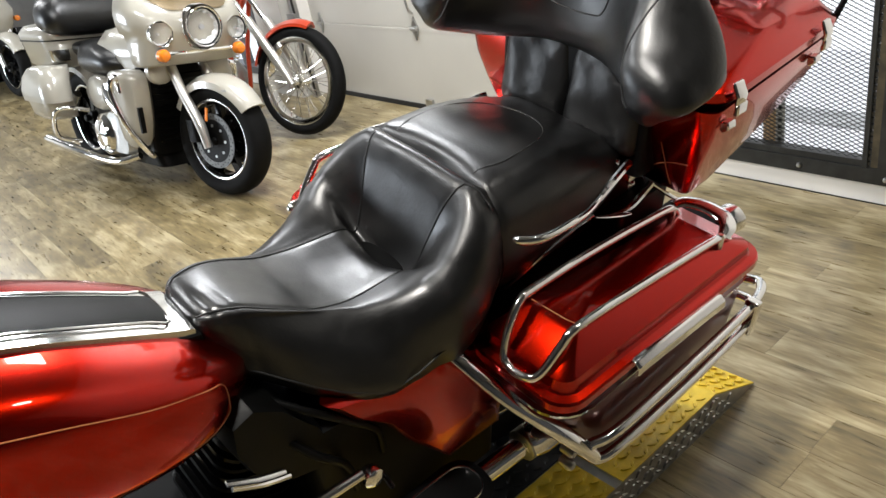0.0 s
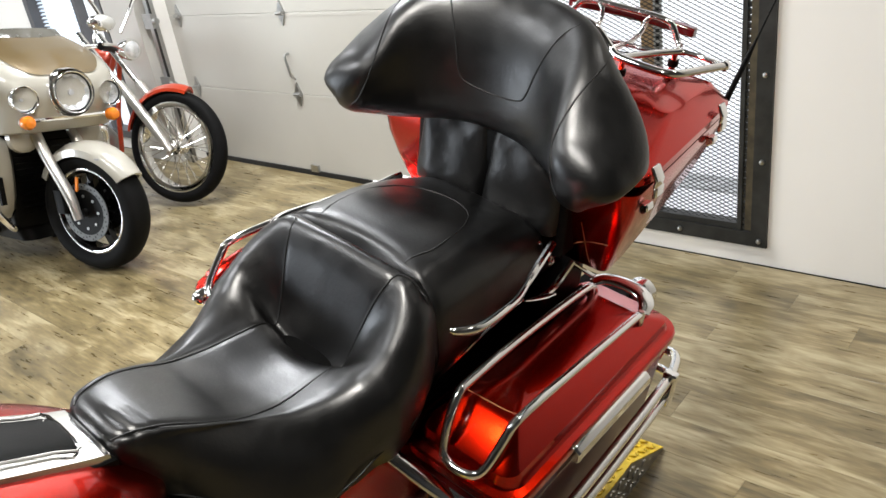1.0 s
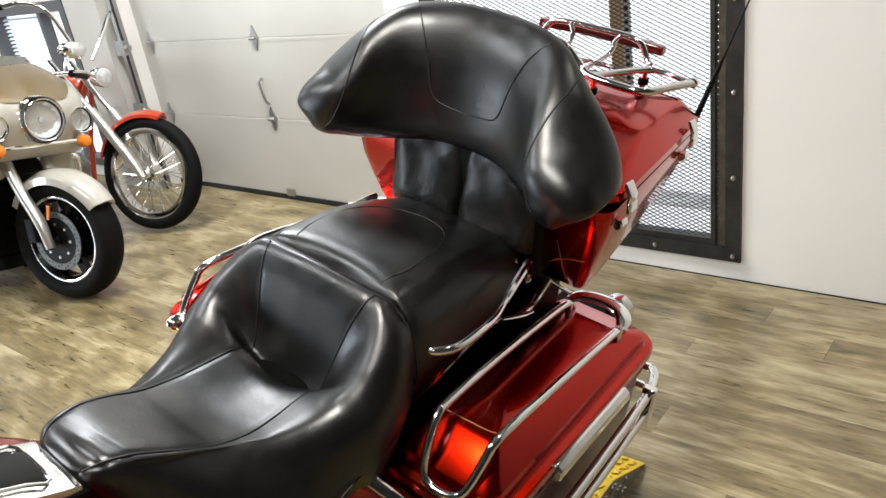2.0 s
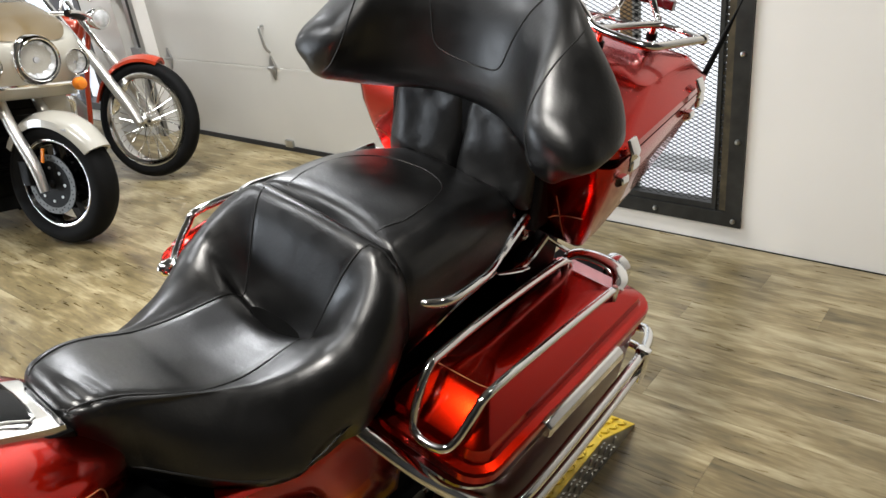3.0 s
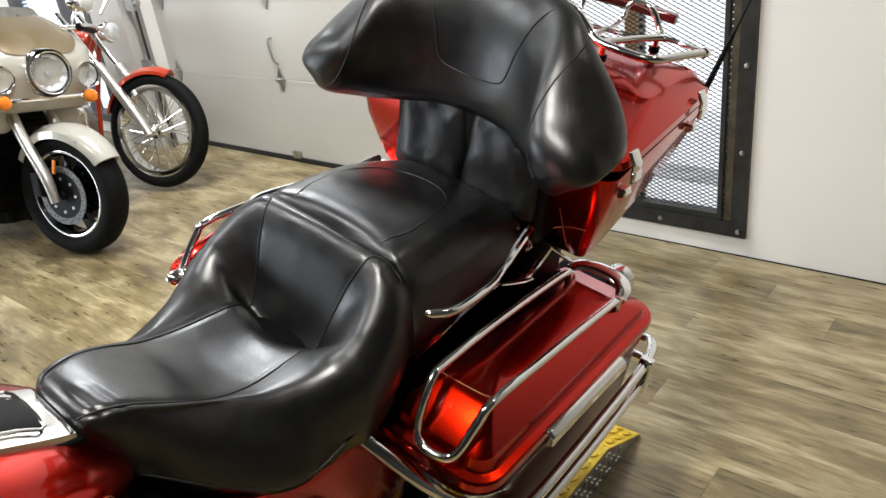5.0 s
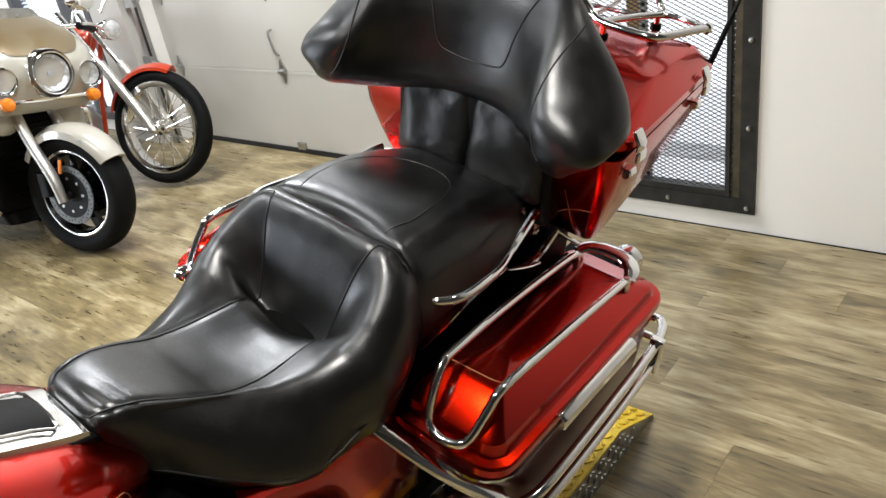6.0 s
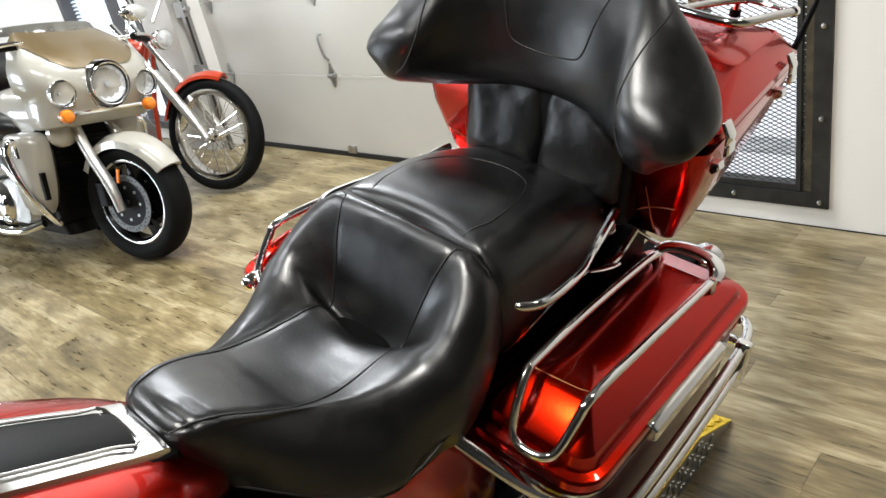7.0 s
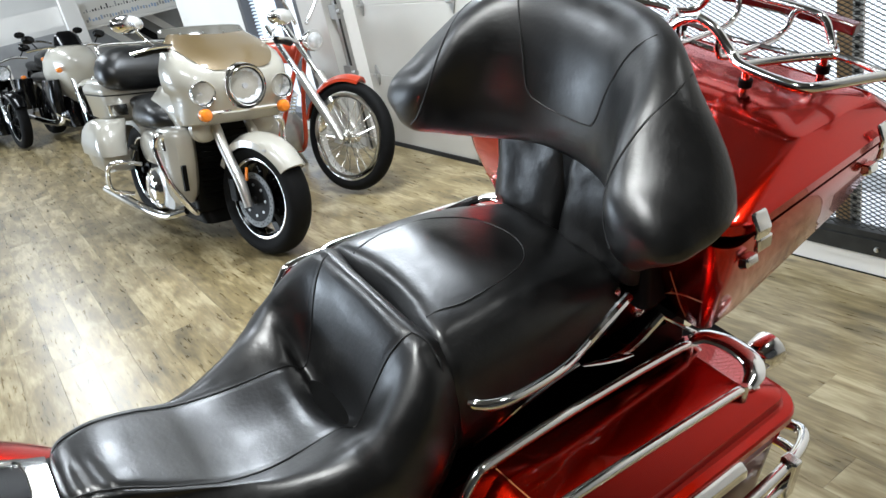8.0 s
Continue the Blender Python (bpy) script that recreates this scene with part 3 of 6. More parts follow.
SKIRT = [(0.116, 0.049, 0.790), (0.155, 0.090, 0.768), (0.19, 0.115, 0.745), (0.24, 0.158, 0.712), (0.275, 0.182, 0.692), (0.30, 0.197, 0.680), (0.335, 0.214, 0.672), (0.37, 0.226, 0.670), (0.42, 0.234, 0.667), (0.50, 0.235, 0.666)]


def ease(a, b, v):
    t = max(0.0, min(1.0, (v - a) / (b - a)))
    return t * t * (3 - 2 * t)


@functools.lru_cache(maxsize=None)
def cushion_section(rider, y):
    """Half of the cushion's section at y: points from the middle to the lower edge, evenly along the line."""
    xs, z0, zs, xm, zm, w, zw, zb = smooth_profile(RIDER if rider else PASS, y)
    line = [(-xs, zs), (0, z0), (xs, zs), (xm, zm), (xm + (w - xm) * 0.72, zm - (zm - zw) * 0.34), (w, zw), (w * 0.985, (zw + zb) / 2), (w * 0.93, zb)]
    if rider and y < 0.5:
        wide, low = smooth_profile(SKIRT, y)
        f = ease(0.36, 0.48, y)
        round_off = [(xm + (wide - xm) * 0.55, zm - (zm - low) * 0.30), (wide * 0.96, zm - (zm - low) * 0.66), (wide, zm - (zm - low) * 0.85), (wide * 0.96, low)]
        line[-4:] = [(p[0] * (1 - f) + q[0] * f, p[1] * (1 - f) + q[1] * f) for p, q in zip(round_off, line[-4:])]
    return [p for p in spline([(a, 0, b) for a, b in line], 24) if p.x >= -1e-9]


def cushion_point(rider, y, x, lift=0.0):
    """The point of the cushion's upper side at x."""
    fine = cushion_section(rider, y)
    a = abs(x)
    for p, q in zip(fine, fine[1:]):
        if p.x <= a <= q.x:
            f = (a - p.x) / max(1e-9, q.x - p.x)
            return Vector((x, y, p.z + (q.z - p.z) * f + lift))
    return Vector((x, y, fine[-1].z))


def cushion_down(rider, y, f, sg=1):
    """The point at the share f of the way from the middle to the lower edge."""
    fine = cushion_section(rider, y)
    p = fine[min(len(fine) - 1, int(f * (len(fine) - 1)))]
    return Vector((sg * p.x, y, p.z))


def cushion(rider, n_y, n_t):
    rows = RIDER if rider else PASS
    rings = []
    for i in range(n_y + 1):
        y = rows[0][0] + (rows[-1][0] - rows[0][0]) * i / n_y
        half = [cushion_down(rider, y, k / n_t) for k in range(n_t + 1)]
        half[0].x = 0
        ring = [Vector((-p.x, y, p.z)) for p in reversed(half[1:])] + half
        for p in ring:
            if rider and y < 0.24:
                for y0, lean, deep in ((0.146, 0.10, 0.0022), (0.166, 0.18, 0.0014)):
                    p.z -= deep * math.exp(-((y - y0 - lean * max(0.0, p.x)) / 0.0055) ** 2) * ease(-0.02, 0.03, p.x)
            # slow unevenness of the stuffing, and fine creases
            p.z += 0.0016 * noise.noise(Vector((p.x * 9, y * 9, 1.7 + rider))) + 0.0005 * noise.noise(Vector((p.x * 40, y * 26, 5.1)))
            xs = smooth_profile(rows, y)[0]
            if rider and y < 0.61:
                p.z -= 0.0022 * math.exp(-((abs(p.x) - xs) / 0.0045) ** 2)
        rings.append(ring)
    return loft(rings)


seat = part("seat", cushion(True, 190, 64), LEATHER, bike, "smooth black leather rider seat with stitched seams", angle=60)
pillion = part("passenger_seat", cushion(False, 80, 60), LEATHER, bike, "smooth black leather passenger seat", angle=60)


def seam(pts, parent, r=0.0018):
    return part("seam", tube(pts, r, 6, 3), THREAD, parent)


for sg in (1, -1):
    ys = [0.128 + 0.482 * k / 44 for k in range(45)]
    seam([cushion_point(True, y, sg * smooth_profile(RIDER, y)[0], -0.0016) for y in ys], seat)
    seam([cushion_point(True, y, sg * x, -0.0004) for y, x in ((0.610, 0.1255), (0.616, 0.138), (0.620, 0.152), (0.622, 0.168), (0.620, 0.185))] + [cushion_down(True, y, f, sg) for y, f in ((0.614, 0.70), (0.604, 0.76), (0.590, 0.82))], seat)
    seam([cushion_down(True, y, f, sg) for y, f in ((0.14, 0.80), (0.18, 0.80), (0.23, 0.80), (0.30, 0.81), (0.38, 0.82), (0.46, 0.83), (0.53, 0.83), (0.59, 0.82))], seat)
line = [(0.648, 0.107), (0.67, 0.111), (0.705, 0.119), (0.755, 0.117), (0.81, 0.107), (0.86, 0.083), (0.89, 0.045), (0.90, 0.0)]
seam([cushion_point(False, y, x, -0.0004) for y, x in line] + [cushion_point(False, y, -x, -0.0004) for y, x in line[-2::-1]], pillion)

# wrap-round backrest
# rows: station, angle round the sweep, lower edge, upper edge, half thickness
BACK = [(0.0, 0, 1.022, 1.300, 0.060), (1.0, 20, 1.020, 1.297, 0.060), (2.0, 39, 1.010, 1.280, 0.064), (3.0, 55, 1.008, 1.238, 0.068),
        (4.0, 67, 1.012, 1.190, 0.068), (5.0, 77, 1.019, 1.154, 0.061), (6.0, 86, 1.026, 1.130, 0.052), (6.6, 90, 1.028, 1.122, 0.048)]


def back_point(s, phi):
    a = abs(s)
    turn, lo, hi, th = smooth_profile(BACK, a)
    turn = radians(turn)
    x, y = 0.283 * math.sin(turn), 1.074 - 0.215 * (1 - math.cos(turn))
    n = Vector((0.215 * math.sin(turn), 0.283 * math.cos(turn), 0)).normalized()
    end = max(0.0, 1 - (max(0.0, a - 5.3) / 1.3) ** 2.4) ** 0.5
    mid, h = (lo + hi) / 2, max(0.004, (hi - lo) / 2 * end)
    th = max(0.003, th * end)
    co, si = math.cos(phi), math.sin(phi)
    arm = ease(2.2, 4.8, a)
    v = h * math.copysign(abs(si) ** 0.85, si)
    if co > 0:
        bulge = math.exp(-((a - 3.3) / 1.1) ** 2)
        u = th * abs(co) ** 0.9 * (0.45 + 0.85 * arm + 0.62 * bulge) * (1 - 0.7 * max(arm, bulge) * ease(0.0, 1.0, -v / h))
    else:
        u = -th * abs(co) ** 0.85
    lean = 0.16 - 0.50 * ease(1.2, 5.6, a) if v > 0 else 0.16 - 0.16 * ease(1.2, 5.6, a)
    p = Vector((x, y, mid + v)) + n * (u + v * lean)
    if s < 0:
        p.x = -p.x
    p.x += 0.010
    p.z -= 0.026 * p.x
    p.z += 0.0012 * noise.noise(Vector((p.x * 11, p.y * 11, p.z * 11)))
    return p


rings = []
steps = [i / 10 for i in range(-60, 61)]
tips = [6.1, 6.2, 6.28, 6.35, 6.4, 6.45, 6.5, 6.53, 6.56, 6.58, 6.59, 6.6]
for s in [-v for v in reversed(tips)] + steps + tips:
    rings.append([back_point(s, 2 * math.pi * k / 40) for k in range(40)])
backrest = part("backrest", loft(rings), LEATHER, bike, "black leather wrap-around passenger backrest with padded arms", angle=70)
panel = [(1.62, 104), (1.48, 128), (1.32, 150), (1.16, 170), (1.04, 183), (0.90, 190), (0.7, 193), (0.4, 195), (0.0, 196)]
seam([back_point(-q, radians(d)) for q, d in panel] + [back_point(q, radians(d)) for q, d in panel[-2::-1]], backrest)
for sg in (1, -1):
    seam([back_point(sg * q, radians(d)) for q, d in ((2.45, 66), (2.9, 86), (3.5, 103), (4.2, 120), (4.9, 140), (5.5, 165), (5.9, 190), (6.15, 215))], backrest)


def pillow(x0, x1, z0, z1, y0, y1, depth, nx=36, nz=40):
    rings = []
    for i in range(nx + 1):
        u = -1 + 2 * i / nx
        sw = (1 - abs(u) ** 5) ** 0.4 if abs(u) < 1 else 0.0
        ring = []
        for k in range(2 * nz):
            t = 2 * math.pi * k / (2 * nz)
            v, d = math.sin(t), math.cos(t)
            v = math.copysign(abs(v) ** 0.6, v)
            d = math.copysign(abs(d) ** 0.8, d)
            f = (v + 1) / 2
            px, pz = (x0 + x1) / 2 + u * (x1 - x0) / 2, z0 + (z1 - z0) * f
            fold = noise.noise(Vector((px * 13 + pz * 8, 3.1, pz * 17 - px * 6))) * 0.010 + noise.noise(Vector((px * 36 - pz * 26, 7.7, pz * 44))) * 0.0024
            d += fold / depth * (0.3 + 0.7 * sw) * (1 if d > -2 else 0)
            ring.append(((x0 + x1) / 2 + u * (x1 - x0) / 2, y0 + (y1 - y0) * f + d * depth * (0.12 + 0.88 * sw), z0 + (z1 - z0) * (0.5 + (f - 0.5) * (0.93 + 0.07 * sw))))
        rings.append(ring)
    return loft(rings)


part("lower_back_pad", pillow(0.001, 0.185, 0.845, 1.075, 1.028, 1.075, 0.042), LEATHER_SOFT, bike, "soft creased black leather lumbar pad", angle=70)
part("lower_back_pad", pillow(-0.185, -0.001, 0.845, 1.075, 1.028, 1.075, 0.042), LEATHER_SOFT, bike, "soft creased black leather lumbar pad", angle=70)


part("pad_backing", loft([rrect(-0.20, 0.20, 1.0315, 1.105, 0.80, 0.015), rrect(-0.20, 0.20, 1.0315, 1.105, 1.10, 0.015)]), BLACK, bike)

# tour trunk

def trunk_ring(z, hx_front, hx_rear, y0, y1, r=0.06):
    base = rrect(-0.3, 0.3, y0, y1, z, r)
    out = []
    for x, y, zz in base:
        f = (y - y0) / max(0.001, y1 - y0)
        hw = hx_front + (hx_rear - hx_front) * f
        out.append((x / 0.3 * hw, y, zz))
    return out


trunk = part("trunk", loft([trunk_ring(0.728, 0.255, 0.25, 1.128, 1.18, 0.02), trunk_ring(0.738, 0.272, 0.266, 1.112, 1.22, 0.02), trunk_ring(0.79, 0.290, 0.270, 1.088, 1.36, 0.022), trunk_ring(0.84, 0.304, 0.274, 1.070, 1.49, 0.026),
                            trunk_ring(0.90, 0.322, 0.28, 1.052, 1.575, 0.032), trunk_ring(0.955, 0.330, 0.288, 1.042, 1.605, 0.038), trunk_ring(0.97, 0.330, 0.288, 1.042, 1.607, 0.038)]), RED, bike, "candy-red hard tour trunk body", angle=35)
part("trunk_mount", loft([rrect(-0.20, 0.20, 1.00, 1.17, 0.60, 0.02), rrect(-0.20, 0.20, 1.00, 1.17, 0.735, 0.02)]), BLACK, bike, "black trunk mounting bracket")
part("trunk_seal", loft([trunk_ring(0.9705, 0.324, 0.283, 1.048, 1.600, 0.07), trunk_ring(0.981, 0.324, 0.283, 1.048, 1.600, 0.07)]), BLACK, trunk)
part("trunk_lid", loft([trunk_ring(0.981, 0.332, 0.290, 1.040, 1.610, 0.075), trunk_ring(0.987, 0.337, 0.295, 1.035, 1.616, 0.078), trunk_ring(1.004, 0.337, 0.295, 1.035, 1.616, 0.078), trunk_ring(1.010, 0.330, 0.288, 1.042, 1.608, 0.075),
                        trunk_ring(1.046, 0.266, 0.262, 1.285, 1.545, 0.03), trunk_ring(1.0475, 0.264, 0.258, 1.289, 1.54, 0.03), trunk_ring(1.0440, 0.261, 0.254, 1.294, 1.536, 0.028), trunk_ring(1.0480, 0.240, 0.250, 1.300, 1.53, 0.026), trunk_ring(1.056, 0.160, 0.17, 1.36, 1.47, 0.03)]), RED, trunk, angle=25)
for sg in (1, -1):
    for y, xw in ((1.10, 0.332), (1.487, 0.302)):
        bm = prism([(xw - 0.002, 1.026), (xw + 0.004, 1.028), (xw + 0.019, 1.004), (xw + 0.018, 0.986), (xw + 0.011, 0.986), (xw + 0.011, 1.000)], "y", y - 0.018, y + 0.014)
        prism([(xw + 0.011, 0.988), (xw + 0.019, 0.988), (xw + 0.021, 0.966), (xw + 0.012, 0.960), (xw + 0.010, 0.968)], "y", y - 0.012, y + 0.020, bm)
        prism([(xw - 0.006, 0.948), (xw + 0.010, 0.950), (xw + 0.014, 0.936), (xw + 0.002, 0.926), (xw - 0.006, 0.930)], "y", y - 0.020, y + 0.008, bm)
        if sg < 0:
            mirrored(bm)
        part("latch", bm, CHROME, trunk, "chrome trunk latch", bevel=0.003)
    for line in (((0.236, 0.755), (0.232, 0.79), (0.228, 0.83), (0.222, 0.868)), ((0.180, 0.768), (0.190, 0.783), (0.204, 0.798), (0.222, 0.812), (0.250, 0.826), (0.284, 0.836))):
        part("pinstripe", tube([(sg * x, float(np.interp(z, (0.738, 0.79, 0.84, 0.90), (1.112, 1.088, 1.070, 1.052))) - 0.0004, z) for x, z in line], 0.0011, 5, 4), PIN, trunk)
trunk.location = (0, 0, 0.018)
# luggage rack
for sg in (1, -1):
    fix = (lambda b: b) if sg > 0 else mirrored
    part("rack_tube", fix(tube([(0.0, 1.352, 1.172), (0.035, 1.353, 1.160), (0.075, 1.352, 1.128), (0.10, 1.344, 1.116), (0.15, 1.336, 1.114), (0.205, 1.333, 1.113), (0.232, 1.340, 1.113), (0.246, 1.362, 1.113), (0.268, 1.42, 1.113), (0.290, 1.478, 1.112)], 0.0092, 12, 4)), CHROME, trunk, "chrome luggage rack tube")
    part("rack_tube", fix(tube([(0.105, 1.345, 1.114), (0.125, 1.40, 1.112), (0.155, 1.465, 1.110), (0.176, 1.50, 1.108), (0.188, 1.506, 1.108)], 0.0078, 10, 4)), CHROME, trunk, "chrome luggage rack tube")
    part("rack_tube", fix(tube([(0.182, 1.506, 1.108), (0.225, 1.502, 1.109), (0.286, 1.480, 1.112)], 0.0060, 8, 4)), CHROME, trunk)
    part("rack_tube", fix(tube([(0.045, 1.353, 1.150), (0.046, 1.355, 1.120), (0.050, 1.372, 1.106), (0.052, 1.44, 1.102), (0.054, 1.51, 1.102), (0.056, 1.545, 1.118), (0.060, 1.552, 1.142), (0.070, 1.555, 1.154)], 0.0062, 10, 5)), CHROME, trunk, "thin chrome rack rod")
    part("rack_hoop", fix(tube([(0.184, 1.504, 1.108), (0.165, 1.535, 1.104), (0.148, 1.55, 1.112), (0.128, 1.555, 1.140), (0.105, 1.556, 1.153), (0.05, 1.557, 1.156), (0.0, 1.557, 1.156)], 0.0075, 10, 5)), CHROME, trunk, "raised chrome rack hoop")
    part("tube_end", fix(lathe([(1.470, 0.006), (1.473, 0.0118), (1.486, 0.0118), (1.490, 0.006)], 10, "y", (0.290, 0, 1.112))), CHROME, trunk)
    for y, x in ((1.358, 0.112), (1.505, 0.170)):
        so = part("standoff", fix(tube([(x, y - 0.010, 1.112), (x - 0.006, y + 0.004, 1.085), (x - 0.012, y + 0.014, 1.045)], [0.0065, 0.0075, 0.008], 10, 3)), CHROME, trunk, "chrome rack standoff")
        part("grommet", fix(lathe([(1.066, 0.008), (1.068, 0.0125), (1.082, 0.0125), (1.084, 0.008)], 12, "z", (x - 0.008, y + 0.008, 0))), BLACK, so, "black rubber grommet")
for y in (1.40, 1.47):
    part("rack_bar", tube([(-0.118 - (y - 1.40) * 0.4, y, 1.106), (0.0, y, 1.100), (0.118 + (y - 1.40) * 0.4, y, 1.106)], 0.0055, 8, 3), CHROME, trunk)
part("light_bar", loft([[(-0.17, 1.575, 1.120 + dz), (-0.17, 1.600, 1.120 + dz), (0.0, 1.612, 1.126 + dz), (0.17, 1.600, 1.120 + dz), (0.17, 1.575, 1.120 + dz), (0.0, 1.587, 1.126 + dz)] for dz in (0.0, 0.022)]), TAIL_RED, trunk, "dark red light bar", bevel=0.004)
part("antenna", tube([(0.272, 1.592, 0.99), (0.279, 1.60, 1.02), (0.290, 1.63, 1.115), (0.297, 1.645, 1.17), (0.312, 1.69, 1.31), (0.345, 1.78, 1.60)], [0.0075, 0.0075, 0.006, 0.0022, 0.0018, 0.0016], 8, 4), BLACK, bike, "black flexible antenna")


# hard saddlebags with rails and guards
def saddlebag(sg):
    fix = (lambda b: b) if sg > 0 else mirrored
    bag = part("saddlebag", fix(loft([rrect(0.22, 0.40, 0.74, 1.10, 0.27, 0.05), rrect(0.20, 0.42, 0.71, 1.15, 0.32, 0.06), rrect(0.19, 0.426, 0.655, 1.17, 0.42, 0.07), rrect(0.19, 0.428, 0.60, 1.18, 0.52, 0.07), rrect(0.19, 0.430, 0.555, 1.19, 0.598, 0.075)])), RED_DARK, bike, "dark cherry hard saddlebag", angle=35)
    part("bag_trim", fix(loft([rrect(0.188, 0.432, 0.553, 1.192, 0.575, 0.075), rrect(0.186, 0.434, 0.551, 1.194, 0.585, 0.075)])), CHROME, bag, "thin chrome trim line")
    part("bag_seal", fix(loft([rrect(0.196, 0.425, 0.562, 1.182, 0.598, 0.07), rrect(0.196, 0.425, 0.562, 1.182, 0.606, 0.07)])), BLACK, bag)
    lid = part("bag_lid", fix(loft([rrect(0.188, 0.432, 0.553, 1.190, 0.606, 0.05), rrect(0.183, 0.438, 0.546, 1.198, 0.612, 0.055), rrect(0.183, 0.438, 0.546, 1.198, 0.628, 0.055), rrect(0.186, 0.435, 0.549, 1.195, 0.633, 0.053), rrect(0.199, 0.422, 0.563, 1.180, 0.636, 0.045),
                                    rrect(0.204, 0.417, 0.568, 1.175, 0.641, 0.036), rrect(0.207, 0.413, 0.572, 1.171, 0.662, 0.030), rrect(0.212, 0.408, 0.578, 1.165, 0.668, 0.026), rrect(0.250, 0.370, 0.637, 1.109, 0.7125, 0.016), rrect(0.258, 0.362, 0.648, 1.102, 0.717, 0.014),
                                    rrect(0.300, 0.320, 0.75, 1.0, 0.719, 0.008)])), RED, bag, "candy-red saddlebag lid", angle=28)
    rail = [(0.252, 1.128, 0.700), (0.252, 1.10, 0.735), (0.254, 1.0, 0.745), (0.262, 0.80, 0.755), (0.270, 0.64, 0.756), (0.273, 0.605, 0.752), (0.280, 0.575, 0.725), (0.288, 0.552, 0.672), (0.300, 0.546, 0.655), (0.325, 0.545, 0.650),
            (0.352, 0.552, 0.653), (0.366, 0.566, 0.668), (0.373, 0.605, 0.715), (0.375, 0.64, 0.738), (0.377, 0.80, 0.742), (0.378, 1.0, 0.738), (0.377, 1.09, 0.730), (0.374, 1.13, 0.700)]
    part("bag_rail", fix(tube(rail, 0.0085, 10, 5)), CHROME, lid, "chrome lid rail")
    part("rail_cross", fix(tube([(0.248, 1.110, 0.738), (0.262, 1.138, 0.742), (0.30, 1.152, 0.744), (0.345, 1.148, 0.742), (0.368, 1.128, 0.736), (0.377, 1.100, 0.728)], [0.012, 0.019, 0.021, 0.021, 0.018, 0.011], 14, 5, flat=0.4)), CHROME, lid)
    for x, y in ((0.378, 1.085), (0.252, 1.10)):
        part("rail_foot", fix(lathe([(0.69, 0.009), (0.70, 0.010), (0.735, 0.009), (0.742, 0.006)], 12, "z", (x, y, 0))), CHROME, lid)
    lv = loft([[(0.432, y, 0.620 + t), (0.444, y, 0.622 + t), (0.456, y, 0.612 + t), (0.458, y, 0.596 + t), (0.449, y, 0.586 + t), (0.432, y, 0.588 + t)] for y, t in ((0.73, 0.012), (0.74, 0.014), (1.00, 0.006), (1.012, 0.004))])
    part("latch_lever", fix(lv), CHROME, bag, "long chrome latch lever", bevel=0.003)
    part("lid_pinstripe", fix(tube([(0.258, 0.652, 0.7165), (0.31, 0.655, 0.7172), (0.352, 0.662, 0.7165), (0.361, 0.69, 0.716), (0.362, 0.90, 0.716), (0.360, 1.08, 0.716)], 0.0012, 5, 4)), PIN, lid)
    # the lid's top and its rail fall towards the rear
    for ob in (lid, *lid.children):
        for v in ob.data.vertices:
            v.co.z -= 0.042 * max(0.0, (v.co.y - 0.60) / 0.5) * ease(0.635, 0.73, v.co.z)
    # guard
    gd = part("saddlebag_guard", fix(tube([(0.12, 0.485, 0.665), (0.20, 0.505, 0.628), (0.30, 0.545, 0.565), (0.38, 0.60, 0.500), (0.428, 0.645, 0.435), (0.432, 0.655, 0.42)], [0.010, 0.015, 0.019, 0.020, 0.016, 0.012], 12, 5, flat=0.7)), CHROME, bike, "chrome saddlebag guard")
    part("guard_rail", fix(tube([(0.425, 0.635, 0.470), (0.440, 0.70, 0.474), (0.440, 0.90, 0.479), (0.436, 1.12, 0.485), (0.428, 1.21, 0.487), (0.405, 1.265, 0.483), (0.36, 1.27, 0.47), (0.30, 1.25, 0.46)], 0.0115, 10, 5)), CHROME, gd)
    part("guard_rail", fix(tube([(0.432, 0.655, 0.415), (0.442, 0.70, 0.416), (0.444, 0.90, 0.421), (0.440, 1.10, 0.428), (0.432, 1.19, 0.432), (0.410, 1.25, 0.432), (0.36, 1.265, 0.42), (0.30, 1.25, 0.41)], 0.0105, 10, 5)), CHROME, gd)
    part("guard_clamp", fix(box(0.420, 0.452, 1.165, 1.19, 0.41, 0.505)), CHROME, gd, bevel=0.005)
    for z in (0.40, 0.44):
        part("guard_bolt", fix(lathe([(0.37, 0.012), (0.395, 0.012), (0.40, 0.008)], 10, "x", (0, 0.63, z - 0.02))), STEEL, gd)
    gd.location = (sg * 0.014, 0, 0.031)
    bag.location = (sg * 0.002, 0, 0.027 if sg > 0 else 0.036)
    return bag


